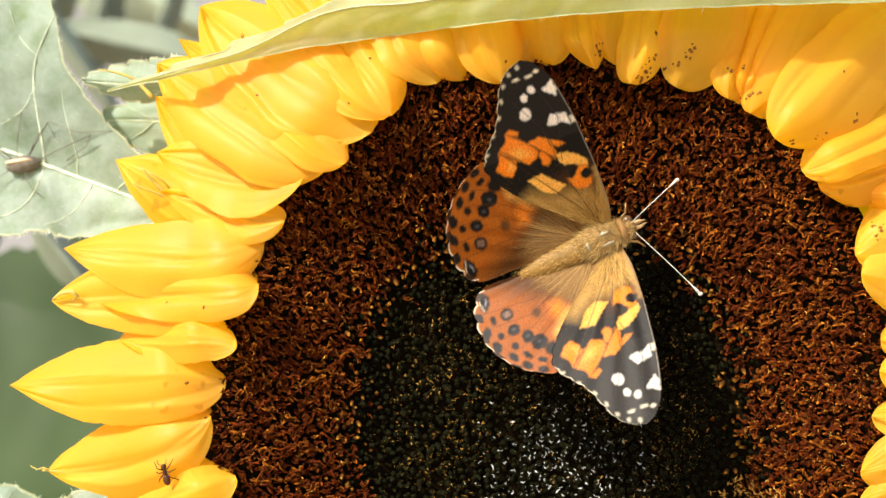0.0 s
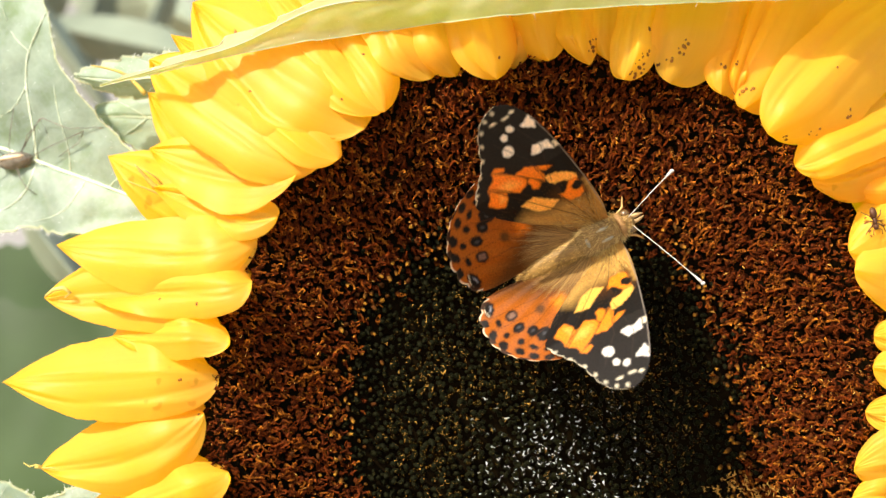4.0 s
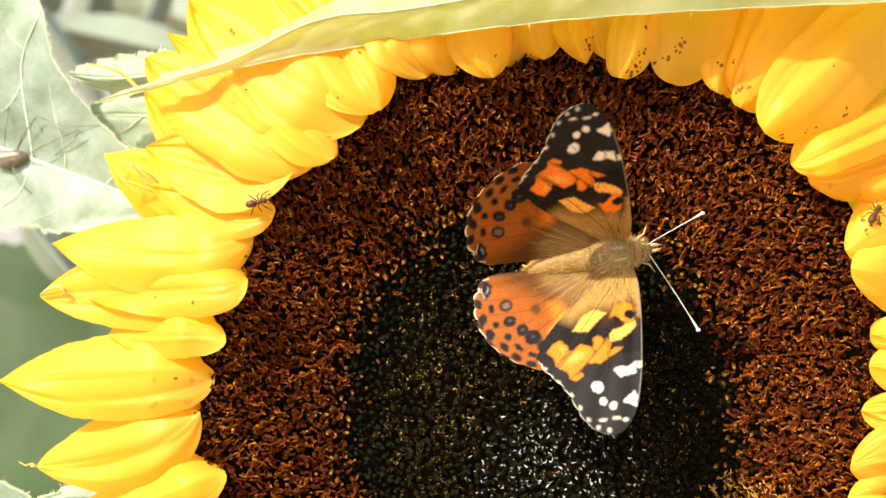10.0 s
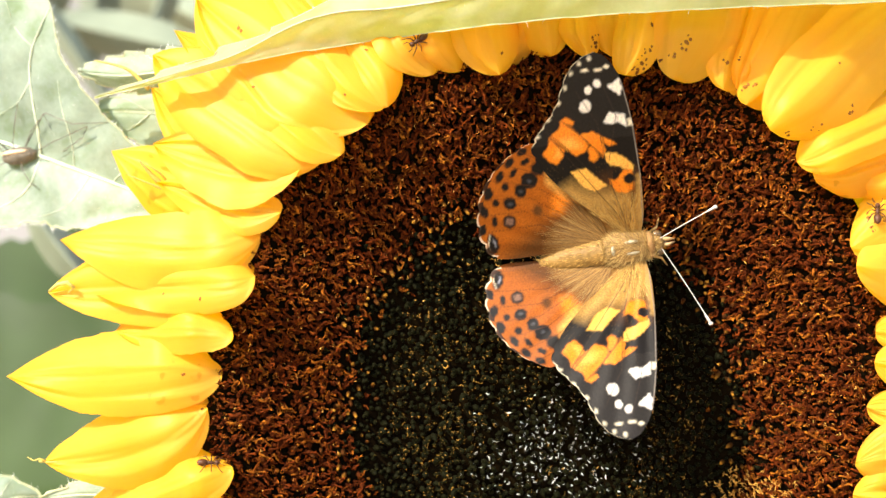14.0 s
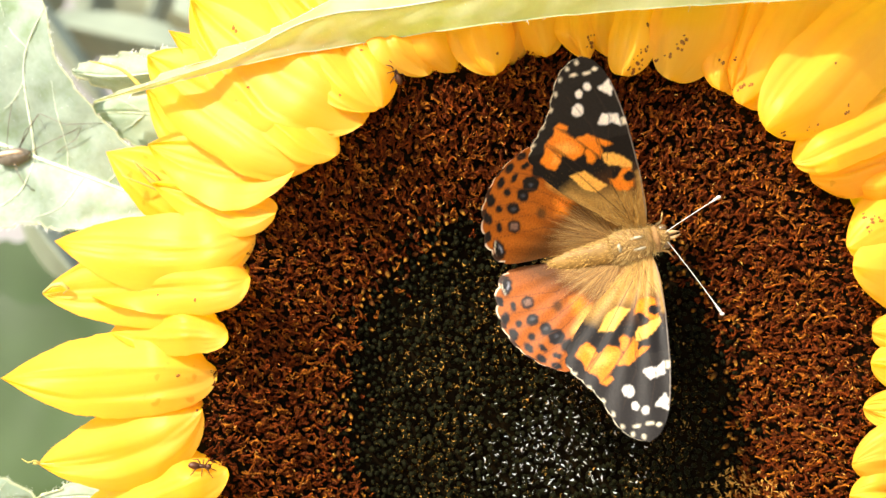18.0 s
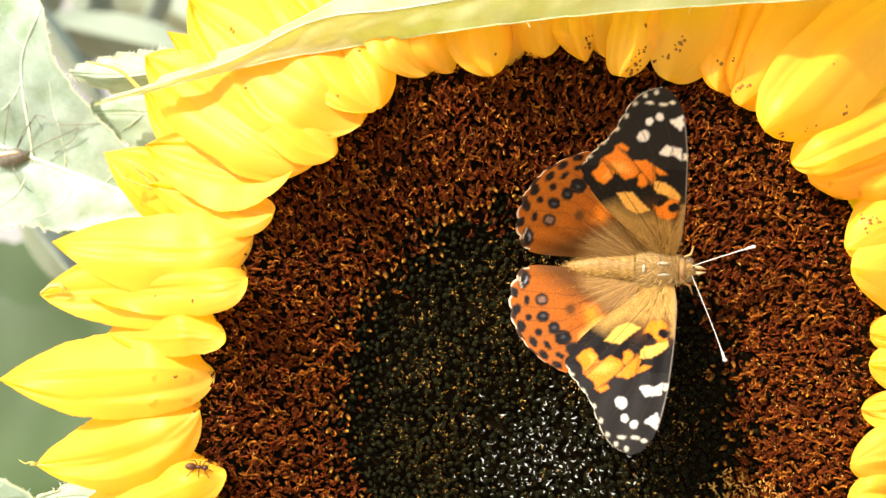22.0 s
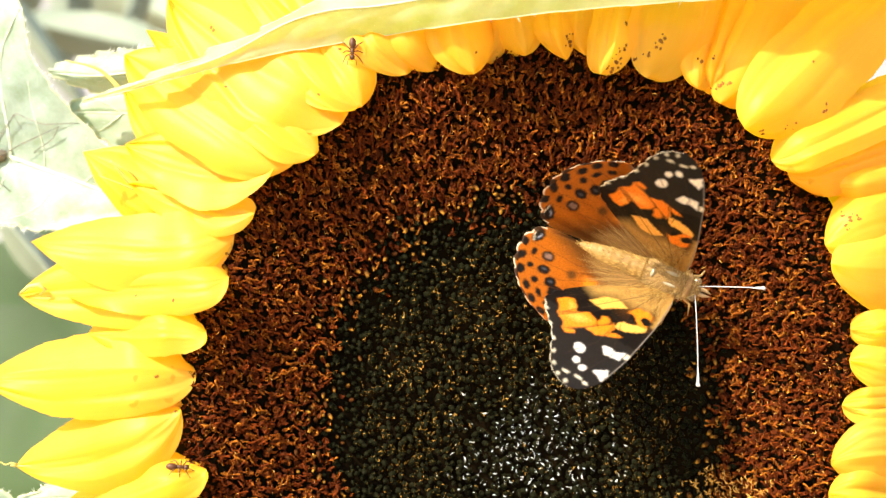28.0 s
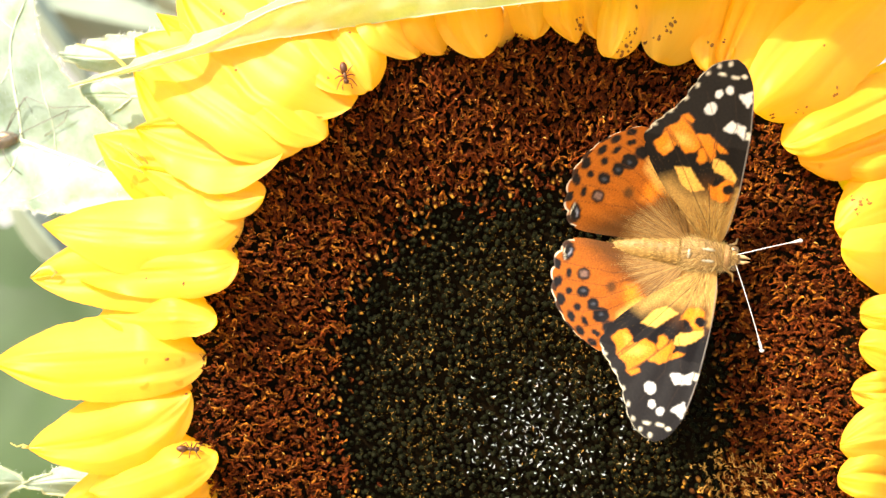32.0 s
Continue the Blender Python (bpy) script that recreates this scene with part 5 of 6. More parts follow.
corner_leaf = draped_leaf(
    "sunflower_leaf",
    [(-88.6, -51.7, -28), (-80.1, -41.5, -28), (-73.3, -36.4, -28), (-68.2, -34.9, -28), (-64.8, -35.5, -28), (-61.2, -37.7, -28)],
    [(-88.6, -55.9, -24), (-80.1, -47.4, -24), (-73.3, -42.3, -24), (-68.2, -39.4, -24), (-64.8, -38.1, -26), (-61.2, -38.0, -28)],
    [(-88.6, -64.4, -28), (-80.1, -55.9, -28), (-73.3, -49.1, -28), (-68.2, -44.0, -28), (-64.8, -40.6, -28), (-61.2, -38.3, -28)],
    LEAF, "green leaf with a pale rim low beside the flower", teeth=0.5, pitch=4, ripple=0.9, veins=4, seed=14, hairs=60, rib=0.35)

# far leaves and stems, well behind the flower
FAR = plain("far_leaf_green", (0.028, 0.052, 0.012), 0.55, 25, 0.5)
# haze put into the colour: small far leaves are greyed and paled
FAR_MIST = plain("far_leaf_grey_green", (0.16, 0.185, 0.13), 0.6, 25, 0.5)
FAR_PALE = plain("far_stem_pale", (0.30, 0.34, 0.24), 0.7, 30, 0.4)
plants = []
for u, w in ((-110, -200), (60, -230), (-190, -420)):
    pl = tagged(new("garden_plant"), "dark green leafy garden plant, out of focus", "plant", "plants behind the flower")
    path = [on_face(u * 1.6, -2600, w), on_face(u * 1.3, -700, w), on_face(u, -60, w - 10), on_face(u * 0.8, 60, w - 20)]
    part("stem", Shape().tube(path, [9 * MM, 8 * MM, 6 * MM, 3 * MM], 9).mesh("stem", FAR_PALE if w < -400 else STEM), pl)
    plants.append(pl)
far_spec = [(0, -98, -45, -170, 62, 95, 10), (0, -62, -82, -185, 58, 80, -25), (0, -120, -15, -230, 60, 70, 35), (0, -80, -110, -210, 70, 90, 60), (0, -52, -30, -200, 55, 80, 20), (1, 30, -130, -200, 90, 120, 80),
            (2, -140, 150, -420, 16, 80, 84), (2, -165, 175, -440, 22, 90, 70), (2, -100, 70, -430, 20, 80, -30), (2, -215, 110, -400, 40, 80, 20), (2, -120, 95, -430, 12, 90, -38), (1, 110, 120, -300, 90, 120, -30), (1, 150, -40, -260, 90, 120, -60), (1, 130, 190, -420, 80, 100, 10),
            (2, -52, 37, -380, 5, 13, 80), (2, -60, 38, -360, 6, 12, 60), (2, -47, 31, -340, 6, 15, -12), (2, -56, 29, -330, 3, 14, -55), (2, -42, 37, -400, 3, 12, 70),
            # pale leaf added to stand in for a bright blurred highlight
            (2, -58, -1, -140, 4.5, 9, -50)]
for pl, u, v, w, rx, ry, turn in far_spec:
    s = Matrix.Rotation(radians(turn), 2)
    ring = [(-1, 0.02), (-0.55, 0.75), (0, 1.0), (0.55, 0.7), (1, 0.02)]
    edges = []
    for sg in (1, 0, -1):
        line = []
        for x, h in ring:
            q = s @ Vector((x * ry, sg * h * rx * 0.6))
            line.append((u + q.x, v + q.y, w - 12 * abs(sg) + 6 * x))
        edges.append(line)
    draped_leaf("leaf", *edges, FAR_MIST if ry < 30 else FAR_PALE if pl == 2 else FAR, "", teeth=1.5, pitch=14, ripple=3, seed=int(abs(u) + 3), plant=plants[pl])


# ---- bracts: dry points behind the petals ----
def bract(points, radius, label):
    s = Shape().tube(curve3([on_face(*p) for p in points], 10), [radius * MM * (1 - 0.9 * i / 10) for i in range(10)], 6)
    tagged(new("bract", s.mesh("bract", BRACT)), label, "bract", "dry bracts")


bract([(-41.9, 8.1, -3), (-44.3, 10.3, -2), (-46.5, 12.8, -1)], 0.55, "yellow dry bract tip beside the petals")
bract([(-41.1, 7.7, -3), (-44.3, 9.0, -2), (-48.3, 10.6, -1)], 0.28, "thin brown curled bract between petals")
bract([(-41.9, 9.0, -3), (-43.2, 10.7, -1), (-45.3, 12.1, 0)], 0.22, "thin dark bract tip beside the petals")
bract([(-30.9, 24.3, 2), (-33.8, 27.2, 3), (-37.0, 30.8, 4)], 0.18, "thin dark hair-like bract between petals")
bract([(-44.9, 23.4, -6), (-48.3, 26.5, -6), (-53.1, 27.7, -6)], 0.40, "dry yellow leaf tip behind the petals")
bract([(-61.4, -32.7, 0), (-59.7, -32.8, 2), (-58.4, -32.7, 2)], 0.2, "dry brown point at a petal tip")


# ---- harvestman on the leaf ----
def harvestman():
    hm = tagged(new("harvestman"), "brown long-legged harvestman sitting on the leaf", "harvestman")
    blade = [v.co for v in side_leaf.children[0].data.vertices]

    def rest(u, v, w):
        return surface_at(blade, u, v) + Vector((0, -w * MM, 0))

    turn = Matrix.Rotation(radians(-8), 3, "Y")
    body = Shape().blob(rest(-64.1, 13.3, 1.0), (2.9 * MM, 1.4 * MM, 1.5 * MM), turn, 10, 16, 0.1)
    b = part("body", body.mesh("body", SPIDER), hm, "oval brown body")
    part("stripe", Shape().blob(rest(-64.5, 13.7, 2.1), (2.3 * MM, 0.7 * MM, 0.45 * MM), turn, 8, 12, 0.1).mesh("stripe", SPIDER_PALE), b, "pale stripe on the back")
    for path in ([(-64.6, 13.8), (-65.0, 15.2), (-64.8, 18.3), (-64.6, 21.9)], [(-63.4, 14.0), (-62.3, 17.0), (-60.1, 19.7), (-56.3, 18.1), (-51.0, 18.4)], [(-63.6, 14.0), (-60.4, 19.6), (-59.5, 17.2)],
                 [(-62.8, 13.3), (-59.3, 15.2), (-53.8, 17.7), (-54.7, 16.0), (-57.9, 14.0)], [(-64.0, 12.6), (-63.4, 10.9), (-62.4, 9.2), (-61.2, 8.2)], [(-65.7, 13.3), (-69.0, 16.2), (-72.4, 12.0)],
                 [(-65.5, 12.8), (-68.2, 11.1), (-70.7, 6.9)], [(-65.5, 13.8), (-69.9, 17.9), (-74.1, 17.5)]):
        pts = []
        n = len(path)
        for i, (u, v) in enumerate(path):
            lift = 1.0 * math.sin(math.pi * i / (n - 1)) if n > 2 else 0
            pts.append(rest(u, v, 1.0 * (1 - i / (n - 1)) + lift))
        part("leg", Shape().tube(pts, [0.12 * MM] + [0.075 * MM] * (n - 2) + [0.05 * MM], 5).mesh("leg", SPIDER), hm)


harvestman()


# ---- ants ----
def ant_thing():
    k = 1.08
    a = tagged(new("ant"), "small dark brown ant walking on the petals", "ant", "ants on the flower")
    for name, y, r, l in (("abdomen", -1.05, 0.50, 0.78), ("thorax", 0.05, 0.27, 0.55), ("head", 0.85, 0.38, 0.38)):
        part(name, Shape().blob((0, y * k * MM, 0.55 * k * MM), (r * k * MM, l * k * MM, r * k * 0.9 * MM), None, 8, 12).mesh(name, ANT), a)
    for sg in (-1, 1):
        for y0, y1 in ((0.35, 1.25), (0.1, 0.1), (-0.15, -1.15)):
            p = [(0.2 * sg, y0, 0.5), (0.75 * sg, (y0 + y1) / 2, 0.95), (1.05 * sg, y1 * 0.9, 0.45), (1.35 * sg, y1 * 1.25, 0.02)]
            part("leg", Shape().tube([Vector(q) * k * MM for q in p], [0.1 * MM, 0.09 * MM, 0.07 * MM, 0.05 * MM], 5).mesh("leg", ANT), a)
        p = [(0.12 * sg, 1.1, 0.65), (0.55 * sg, 1.35, 0.85), (0.62 * sg, 1.95, 0.6)]
        part("antenna", Shape().tube([Vector(q) * k * MM for q in p], [0.06 * MM] * 3, 5).mesh("antenna", ANT), a)
    return a


def ant_pose(u, v, w, heading):
    """An ant on the face, head towards heading (degrees from the right, anticlockwise)."""
    base = Matrix(((1, 0, 0), (0, 0, -1), (0, 1, 0)))
    if w > 2:
        eye = Vector((0, -DIST, 0))
        hit, nor, _, _ = PETAL_SKIN.ray_cast(eye, (on_face(u, v) - eye).normalized())
        w = -hit.y / MM + 0.3 if hit else w + 4
        # it stands square on the petal
        if hit:
            nor = ((nor if nor.y < 0 else -nor) + Vector((0, -0.4, 0))).normalized()
            ahead = Vector((math.cos(radians(heading)), 0, math.sin(radians(heading))))
            ahead = (ahead - nor * ahead.dot(nor)).normalized()
            turn = Matrix((ahead.cross(nor), ahead, nor)).transposed()
            return Matrix.Translation(on_face(u, v, w)) @ turn.to_4x4()
    return Matrix.Translation(on_face(u, v, w)) @ (base @ Matrix.Rotation(radians(heading - 90), 3, "Z")).to_4x4()


ants = [ant_thing()]
for _ in range(4):
    ants.append(copy_thing(ants[0], Matrix.Identity(4)))

# seconds, place across the face, height, heading of each ant
ANT_WAYS = (
    ((0, -45.3, 12.0, -6, -30), (7.3, -44.3, 12.0, -6, -30), (7.9, -38.9, 9.4, 2.3, -25), (8.5, -35.6, 7.7, 4.4, -30), (9, -31.6, 6.9, 6.6, -40), (9.5, -29.4, 5.9, 8.0, 0), (10, -27.1, 6.8, 7.7, 10), (10.4, -25.4, 7.2, 6.5, 0), (11, -24.4, 7.4, 5.5, -20), (11.6, -22.4, 5.9, 1, -10), (12.5, -22.4, 5.9, -3, -10), (32, -22.4, 5.9, -3, -10)),
    ((0, -2.0, 35.7, -6, 200), (9, -22.8, 35.7, -6, 100), (12, -12.2, 35.7, -6, 0), (13, -1.2, 34.0, 1, 220), (13.6, -3.1, 32.1, 7.9, 220), (14, -4.6, 30.5, 7.9, 215), (14.5, -6.6, 28.3, 8.2, 100), (16.5, -7.0, 26.7, 7.6, 60), (17, -6.0, 26.4, 7.6, 70), (18, -7.3, 26.0, 7.6, 110), (18.6, -7.1, 24.7, 1, 130), (19.5, -5.4, 28.1, -3, 90), (32, -5.4, 28.1, -3, 90)),
    ((0, -19.0, 45.0, 2, 200), (26, -7.1, 40.8, 3, 200), (27.5, -9.8, 32.3, 7.2, 240), (28, -10.2, 28.9, 7.2, 270), (28.6, -12.2, 29.8, 7.2, 210), (29, -15.4, 29.9, 6.4, 190), (29.5, -15.1, 28.6, 6.4, 250), (30, -13.9, 27.9, 6.4, 260), (30.5, -12.9, 26.4, 8.4, 300), (31, -12.6, 24.0, 8.4, 300), (32, -12.9, 22.8, 8.4, 280)),
    ((0, -42.8, -32.8, 7.2, 100), (1, -42.1, -32.5, 7.2, 80), (2, -41.8, -33.4, 7.2, -60), (3, -42.1, -36.0, 8.0, -80), (3.6, -42.5, -38.9, 8.0, -90), (9, -41.1, -43.2, 8.0, -60), (11.5, -34.9, -37.2, 9.6, 60), (13, -35.2, -33.2, 9.6, 20), (16.5, -36.1, -33.5, 9.6, 0), (32, -36.3, -33.5, 9.6, 0)),
    ((0, 67.1, 9.4, 8.2, -90), (6, 64.0, 3.3, 8.2, -60), (7.5, 64.8, 3.9, 8.2, 60), (9, 65.5, 5.2, 8.2, 60), (13, 64.8, 4.2, 8.2, 90), (14, 64.8, 4.8, 8.2, 90), (16.5, 67.5, 6.9, 8.2, 60), (24, 72.6, 8.6, 8.2, 10), (32, 72.6, 8.6, 8.2, 10)),
)

# seconds, shift of the arching leaf (mm across, up) and its turn in degrees, as the wind moves it
LEAF_SWAY = (
    (0, -0.24, 1.87, -0.96), (0.5, -0.23, 2.29, -1.01), (1, -0.43, 1.78, -0.90), (1.5, 0.04, 1.44, -0.86), (2, -0.51, 1.27, -0.61),
    (2.5, 0.09, 1.82, -0.98), (3, -0.45, 2.05, -1.00), (3.5, -0.25, 2.18, -1.15), (5.5, -0.31, 0.78, -0.31), (6, 0.09, 0.70, -0.36),
    (6.5, -0.31, 0.89, -0.56), (7, -0.07, 0.95, -0.32), (7.5, 0.08, -0.07, -0.08), (8, 0.06, 0.18, -0.06), (8.5, 0.02, -0.08, -0.13),
    (9, -0.11, -0.04, -0.14), (9.5, -0.03, -0.38, 0.03), (10, 0.00, 0.07, -0.15), (10.5, -0.10, 0.48, -0.15), (11, -0.13, -0.08, -0.17),
    (11.5, -0.28, 0.69, -0.24), (12, -0.42, 0.73, -0.20), (12.5, 0.65, -1.20, 0.60), (13, 0.70, -10.20, 4.10), (13.5, 1.30, -4.90, 2.30),
    (14, -1.35, 0.06, -0.44), (14.5, -0.80, 3.62, -2.75), (16.5, -0.45, -0.78, 1.08), (17, 0.67, 0.95, 0.31), (17.5, -0.36, -1.48, 1.52),
    (18, -0.25, 0.18, 0.27), (18.5, 1.37, -3.65, 2.50), (19, 0.33, -3.54, 2.80), (19.5, 0.42, -0.46, 0.66), (20, 0.04, -0.97, 0.99),
    (20.5, -0.06, -0.62, 0.72), (21, 0.31, 1.00, 0.08), (21.5, -1.03, 0.01, 0.63), (22, 0.20, 0.03, 0.48), (22.5, -0.29, -0.10, 0.51),
    (23, -0.45, -0.12, 0.29), (23.5, 0.07, -2.46, 1.14), (24, 0.02, -1.16, 0.83), (24.5, -0.11, -0.09, 0.29), (25, -0.01, 0.09, 0.18),
    (25.5, 0.65, 0.88, 0.40), (27.5, 0.10, 1.40, 0.05), (28, 1.55, 0.41, 0.52), (28.5, -0.73, -0.81, 0.55), (29, 1.17, 1.87, -0.09),
    (29.5, -0.62, 0.95, -0.09), (30, 0.06, 2.45, -0.45), (30.5, -0.46, 1.91, -0.57), (31, -1.52, 1.07, -0.72), (31.5, -1.44, 0.72, -0.69),
    (32, -2.23, -0.31, 0.08),
)

# seconds, body x, z (mm), heading, roll; raise of left and right forewing, their sweeps; raise of left and right hindwing, their sweeps
FLIGHT = (
    (0, 20.81, 1.51, -66.2, -0.7, 25.5, 34.8, 3.2, -5.1, 21.6, 33.1, 2.3, -5.9),
    (0.2, 21.18, 1.20, -66.6, -0.8, 38.0, 42.0, 0.9, -4.6, 31.2, 39.5, 1.5, -5.5),
    (0.4, 21.55, 0.89, -67.1, -0.9, 66.0, 64.0, -1.4, -4.1, 54.1, 60.2, 0.7, -5.2),
    (0.5, 21.74, 0.74, -67.3, -1.0, 57.7, 49.5, -2.5, -3.9, 47.6, 44.0, 0.3, -5.0),
    (0.6, 21.68, 0.79, -66.9, -1.0, 36.0, 40.0, -3.0, -4.6, 29.5, 37.6, 0.3, -4.8),
    (0.8, 21.55, 0.88, -66.0, -0.9, 27.0, 33.0, -3.9, -6.1, 22.1, 31.0, 0.2, -4.5),
    (1, 21.42, 0.97, -65.2, -0.9, 63.0, 63.6, -4.8, -7.6, 53.5, 58.6, 0.1, -4.2),
    (1.2, 21.39, 0.84, -64.8, -0.7, 46.0, 54.0, -3.8, -5.7, 37.7, 50.8, 0.1, -4.3),
    (1.4, 21.36, 0.71, -64.3, -0.5, 28.0, 34.0, -2.8, -3.8, 23.0, 32.0, 0.2, -4.4),
    (1.5, 21.35, 0.64, -64.1, -0.4, 41.4, 51.4, -2.3, -2.9, 33.4, 39.4, 0.2, -4.4),
    (1.6, 21.43, 0.71, -64.4, -0.4, 50.0, 55.0, -1.6, -3.0, 41.0, 51.7, -0.0, -4.3),
    (1.8, 21.60, 0.86, -65.0, -0.4, 46.0, 49.0, -0.3, -3.1, 37.7, 46.1, -0.5, -4.2),
    (2, 21.76, 1.00, -65.6, -0.4, 30.1, 31.7, 1.1, -3.3, 25.6, 28.1, -0.9, -4.0),
    (2.5, 21.74, 1.00, -65.6, -0.5, 35.7, 40.9, -0.7, -2.4, 29.0, 35.7, -0.7, -2.5),
    (3, 21.22, 0.97, -65.1, -0.8, 46.3, 51.3, -3.8, -5.5, 37.8, 44.4, -0.8, -2.8),
    (3.2, 21.30, 1.08, -64.6, -0.8, 32.0, 38.0, -4.6, -6.2, 26.2, 35.7, -0.8, -2.8),
    (3.5, 21.42, 1.24, -63.9, -0.9, 41.7, 47.4, -5.7, -7.2, 33.1, 41.8, -0.9, -2.7),
    (5.5, 22.23, 2.26, -57.3, 0.4, 41.5, 54.9, -5.2, -7.4, 34.0, 51.6, -0.1, -5.8),
    (5.8, 22.40, 2.47, -57.2, -0.3, 35.0, 46.0, -3.5, -6.7, 28.7, 43.2, -0.2, -4.5),
    (6, 22.51, 2.61, -57.2, -0.8, 43.0, 50.9, -2.4, -6.2, 35.7, 47.3, -0.2, -3.7),
    (6.5, 22.40, 2.58, -57.6, -0.9, 43.3, 50.9, -1.6, -6.0, 36.0, 46.8, -0.0, -3.8),
    (6.8, 22.12, 1.49, -60.9, -0.7, 36.0, 46.0, -2.6, -10.0, 29.5, 43.2, 2.3, -6.1),
    (7, 21.93, 0.77, -63.1, -0.5, 43.6, 58.2, -3.3, -12.6, 35.8, 53.8, 3.9, -7.7),
    (7.2, 22.25, 0.94, -62.3, -0.7, 41.0, 52.0, -1.5, -10.3, 33.6, 48.9, 3.4, -6.2),
    (7.4, 22.56, 1.11, -61.4, -0.8, 32.0, 42.0, 0.2, -8.0, 26.2, 39.5, 2.9, -4.7),
    (7.5, 22.72, 1.20, -61.0, -0.9, 36.2, 46.4, 1.1, -6.8, 30.9, 46.7, 2.7, -4.0),
    (7.6, 22.81, 1.17, -61.0, -0.9, 38.0, 50.0, 0.6, -6.7, 31.2, 47.0, 2.2, -4.0),
    (8, 23.15, 1.04, -61.0, -1.0, 34.4, 46.0, -1.6, -6.4, 29.9, 45.7, 0.1, -4.2),
    (8.2, 22.99, 0.15, -66.4, -1.1, 44.0, 50.0, -1.9, -7.3, 36.1, 47.0, 0.5, -4.6),
    (8.5, 22.74, -1.19, -74.6, -1.2, 38.0, 35.0, -2.4, -8.6, 29.7, 34.0, 1.0, -5.3),
    (9, 23.08, -0.97, -76.0, -1.4, 40.2, 41.6, -1.1, -6.4, 32.2, 39.7, 2.0, -4.0),
    (9.5, 23.23, -0.89, -75.8, -1.1, 44.8, 41.6, -2.1, -8.1, 35.4, 39.2, 3.1, -4.3),
    (10, 24.05, -1.12, -80.1, -1.4, 49.0, 38.0, 1.0, -5.3, 38.3, 36.1, 4.0, -4.0),
    (10.5, 23.89, -2.09, -87.1, -1.2, 37.5, 33.4, 4.6, -4.6, 28.2, 31.5, 4.7, -4.5),
    (11, 24.40, -1.28, -84.8, -0.9, 30.5, 31.9, 5.2, -4.8, 23.4, 30.0, 3.5, -3.4),
    (11.5, 24.46, -0.57, -81.0, -1.0, 25.9, 32.9, 6.1, -5.3, 20.1, 30.6, 4.3, -4.0),
    (12, 24.89, -0.53, -82.0, -0.8, 29.4, 34.3, 4.0, -5.8, 23.3, 31.2, 2.6, -5.5),
    (12.5, 24.64, -0.80, -83.2, -0.9, 29.9, 34.6, 3.2, -5.5, 23.1, 32.2, 1.6, -5.5),
    (13, 24.83, -0.91, -82.1, -1.0, 37.2, 34.2, 1.2, -6.2, 30.6, 32.7, 1.1, -6.6),
    (13.2, 24.82, -0.92, -81.9, -0.9, 50.0, 42.0, 1.8, -6.2, 41.0, 39.5, 2.3, -6.8),
    (13.4, 24.81, -0.93, -81.7, -0.8, 32.0, 32.0, 2.5, -6.1, 26.2, 30.1, 3.5, -7.0),
    (13.5, 24.81, -0.93, -81.6, -0.7, 27.1, 26.9, 2.8, -6.1, 23.1, 25.7, 4.1, -7.1),
    (14, 25.00, -0.67, -79.9, -0.8, 25.0, 31.7, 3.6, -5.0, 22.1, 29.5, 3.0, -6.7),
    (14.5, 24.98, -0.66, -80.2, -0.7, 24.7, 30.3, 3.4, -5.1, 22.0, 28.4, 2.5, -6.6),
    (16.5, 26.05, 0.71, -75.5, -0.5, 26.7, 31.0, 2.2, -5.4, 23.0, 28.6, 1.9, -5.3),
    (17, 26.34, 0.61, -74.8, -0.6, 26.5, 29.7, 1.3, -6.2, 22.7, 27.5, 2.5, -5.2),
    (17.5, 25.98, 0.45, -74.1, -0.8, 29.6, 31.4, 0.4, -5.6, 25.2, 29.1, 2.4, -5.5),
    (18, 26.48, -0.07, -76.1, -0.7, 27.3, 27.5, 1.4, -5.5, 23.0, 26.1, 2.7, -6.1),
    (18.5, 26.55, -0.37, -76.1, -0.7, 30.4, 31.2, 1.9, -4.9, 26.4, 30.0, 2.8, -5.2),
    (19, 26.54, 0.09, -74.1, -0.6, 34.1, 27.9, -1.2, -5.2, 29.8, 26.3, 2.1, -5.4),
    (19.5, 26.99, 0.22, -74.6, -0.7, 33.1, 30.0, -0.1, -6.2, 28.4, 28.1, 2.3, -5.2),
    (20, 29.07, -0.08, -81.2, -0.8, 39.0, 31.5, -1.0, -6.2, 33.0, 29.9, 2.1, -5.4),
    (20.2, 33.20, -1.40, -84.0, -4.0, 84.0, 24.0, -2.0, -4.0, 72.0, 23.0, 2.5, -3.0),
    (20.5, 30.02, -3.36, -82.3, -1.2, 54.4, 30.3, -1.3, 1.0, 44.4, 33.3, 3.0, 1.5),
    (21, 29.64, -3.34, -89.2, -0.9, 50.2, 27.7, -3.3, -3.1, 39.7, 27.7, 3.1, -1.2),
    (21.5, 29.94, -3.14, -90.6, -0.5, 29.5, 26.5, 2.5, -2.3, 24.2, 24.9, 2.9, -3.1),
    (22, 30.27, -3.22, -92.0, -0.7, 37.3, 33.4, 1.2, -3.5, 30.7, 31.0, 3.9, -3.2),
    (22.5, 30.93, -2.82, -92.3, -0.5, 35.5, 32.6, -0.8, -2.9, 28.7, 29.0, 1.7, -3.1),
    (23, 31.42, -3.15, -94.9, -0.5, 28.2, 27.5, 1.0, -3.6, 23.3, 25.5, 2.1, -3.8),
    (23.5, 31.50, -2.66, -94.0, -0.6, 25.5, 30.1, 0.5, -3.7, 20.9, 27.2, 1.0, -4.8),
    (24, 31.58, -2.61, -93.2, -0.5, 23.8, 28.3, 1.3, -3.4, 19.1, 25.2, 1.7, -4.5),
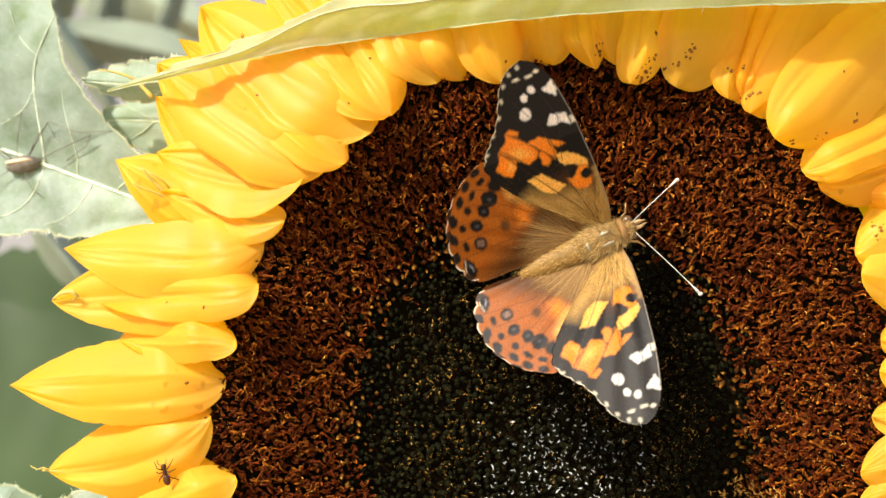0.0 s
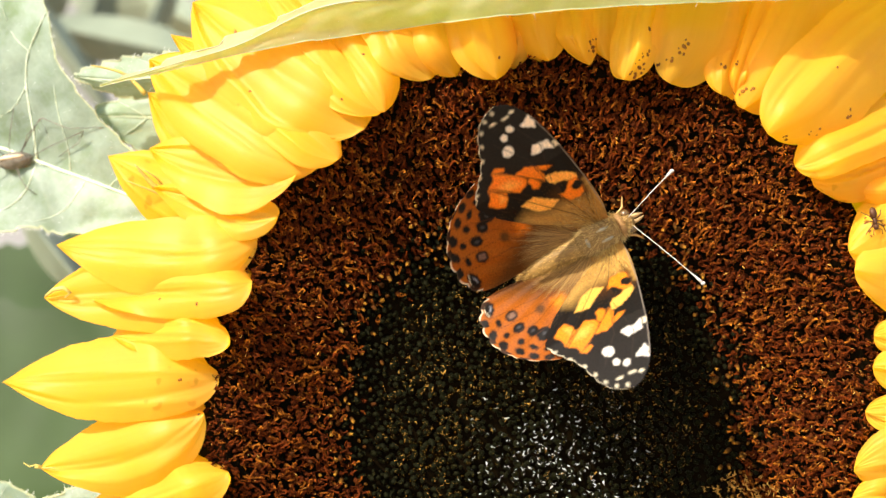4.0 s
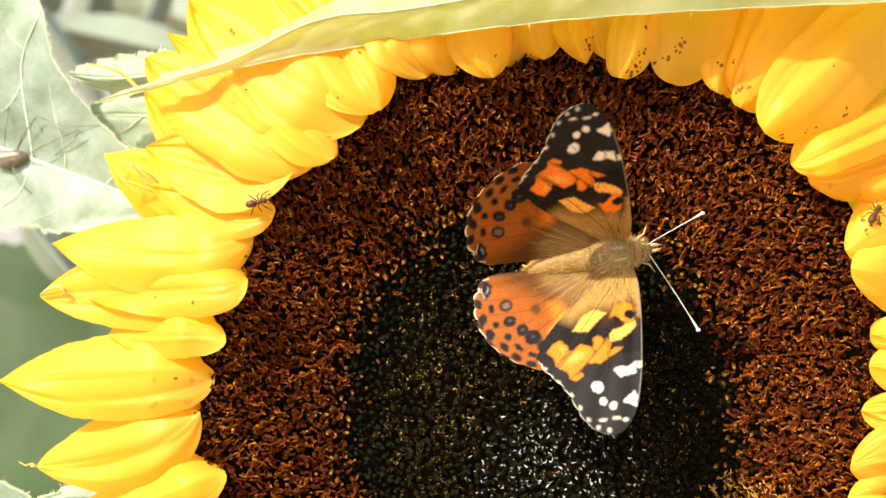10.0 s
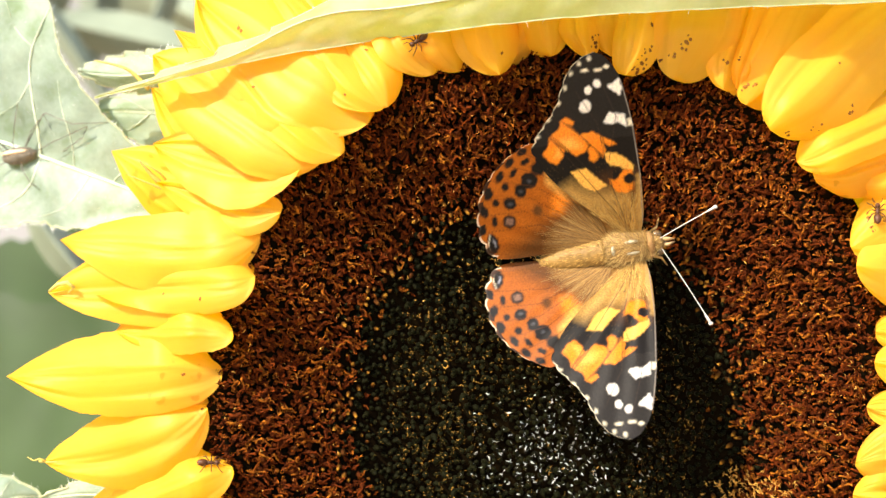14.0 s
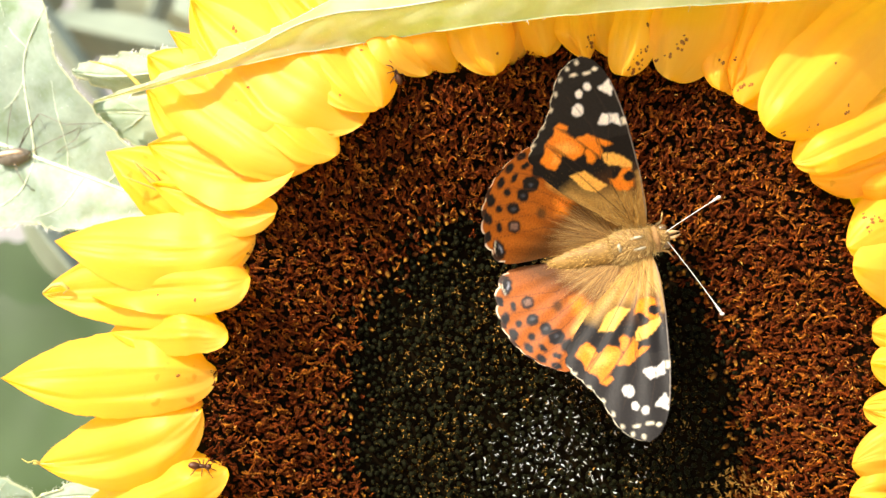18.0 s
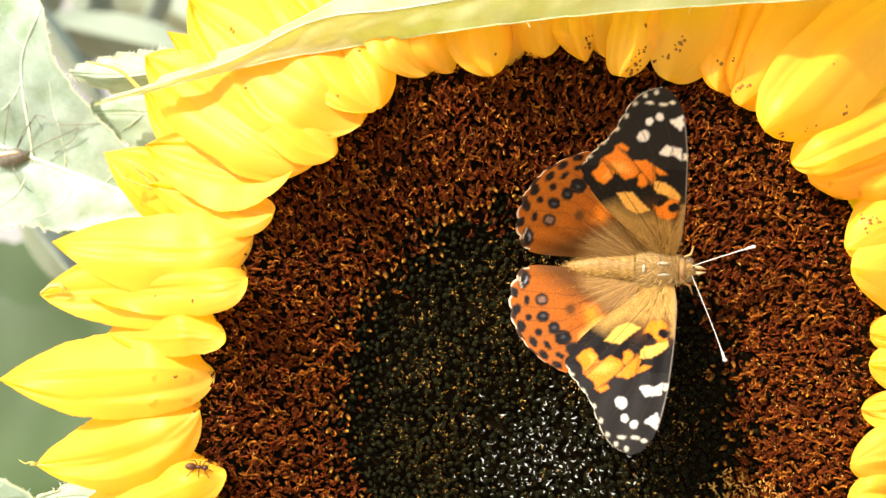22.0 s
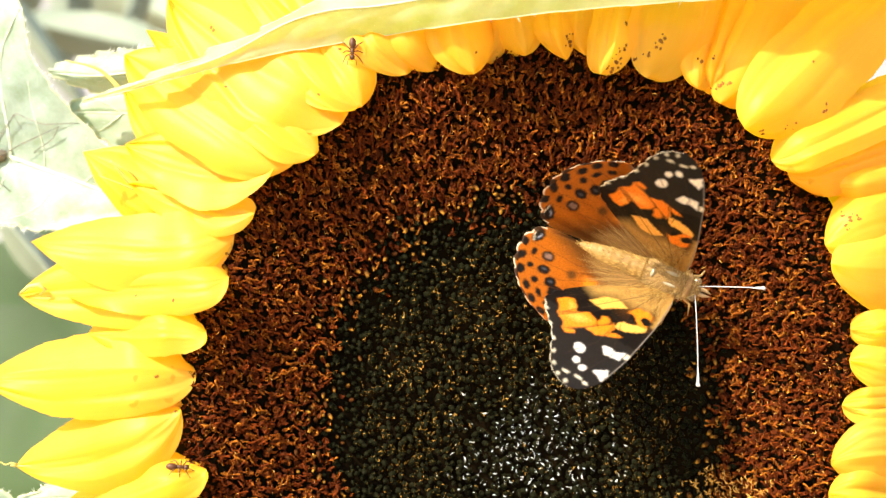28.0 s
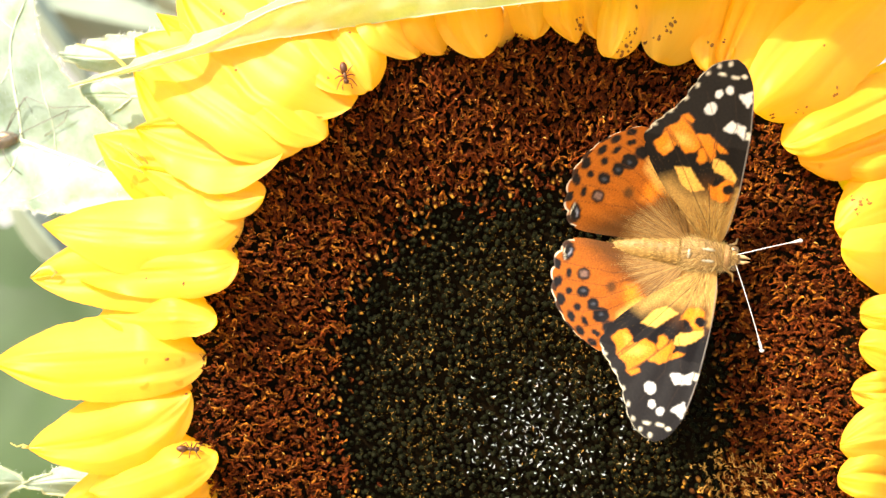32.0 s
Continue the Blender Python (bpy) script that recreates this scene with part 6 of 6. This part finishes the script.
    (24.5, 31.94, -3.54, -96.9, -0.7, 31.4, 31.5, 0.6, -2.0, 25.5, 28.9, 1.0, -3.6),
    (25, 31.46, -3.70, -98.7, -0.6, 32.2, 28.4, 2.2, -2.4, 28.5, 27.4, 3.1, -3.3),
    (25.5, 32.26, -5.17, -103.7, -0.7, 29.9, 27.6, 2.0, -2.4, 25.1, 27.2, 2.4, -3.7),
    (27.5, 34.36, -4.65, -110.3, -0.1, 44.2, 20.6, -1.9, -4.9, 33.0, 17.1, 0.5, -7.4),
    (27.7, 34.26, -4.59, -111.1, -0.3, 27.0, 17.0, -4.3, -8.1, 22.1, 16.0, 0.1, -7.4),
    (27.9, 34.16, -4.54, -111.8, -0.6, 30.0, 20.0, -6.6, -11.3, 24.6, 18.8, -0.2, -7.4),
    (28, 34.11, -4.51, -112.2, -0.7, 62.2, 48.8, -7.8, -12.9, 49.2, 43.7, -0.4, -7.4),
    (28.1, 34.20, -4.56, -111.8, -0.7, 50.0, 36.0, -5.2, -11.6, 41.0, 33.8, 0.5, -7.2),
    (28.2, 34.29, -4.62, -111.4, -0.6, 38.0, 26.0, -2.6, -10.2, 31.2, 24.4, 1.4, -7.0),
    (28.3, 34.37, -4.67, -110.9, -0.6, 27.0, 17.0, 0.0, -8.9, 22.1, 16.0, 2.2, -6.8),
    (28.5, 34.55, -4.78, -110.1, -0.5, 27.0, 16.7, 5.2, -6.2, 21.8, 16.4, 4.0, -6.4),
    (29, 34.98, -4.46, -109.1, -0.5, 27.3, 18.3, 5.3, -5.6, 22.2, 17.6, 3.1, -6.2),
    (29.5, 35.32, -4.27, -107.1, -0.5, 28.6, 19.9, 4.3, -5.3, 23.0, 19.1, 2.6, -6.4),
    (30, 35.61, -3.74, -103.1, -0.3, 28.8, 29.3, 3.0, -8.2, 23.4, 27.0, 3.4, -5.6),
    (30.5, 36.87, -2.63, -93.8, -0.1, 28.1, 41.2, 3.9, -10.5, 23.6, 37.3, 5.7, -6.6),
    (31, 37.50, -3.24, -95.0, -0.4, 23.9, 30.2, 5.6, -6.1, 19.4, 27.8, 4.7, -4.4),
    (31.5, 37.94, -3.79, -97.1, -0.5, 29.5, 29.6, 3.4, -6.1, 24.2, 27.7, 2.7, -5.4),
    (32, 38.00, -3.78, -97.0, -0.6, 28.4, 27.8, 4.2, -5.6, 22.7, 26.4, 2.6, -4.9),
)


def motions():
    walk(bf, [(r[0], butterfly_pose(*r[1:5])) for r in FLIGHT])
    for (letter, kind), w in wings.items():
        i = (5 if kind == "fore" else 9) + (0 if letter == "left" else 1)
        side = -1 if letter == "left" else 1
        walk(w, [(r[0], wing_pose(kind, side, r[i], r[i + 2])) for r in FLIGHT])
    walk(top_leaf, [(t, pose(x * MM, 0.6 * min(0.0, z) * MM, (z + 0.09 * min(0.0, z)) * MM, 0, -a, 0)) for t, x, z, a in LEAF_SWAY])
    for ob, way in zip(ants, ANT_WAYS):
        walk(ob, [(t, ant_pose(u, v, w, h)) for t, u, v, w, h in way])


motions()
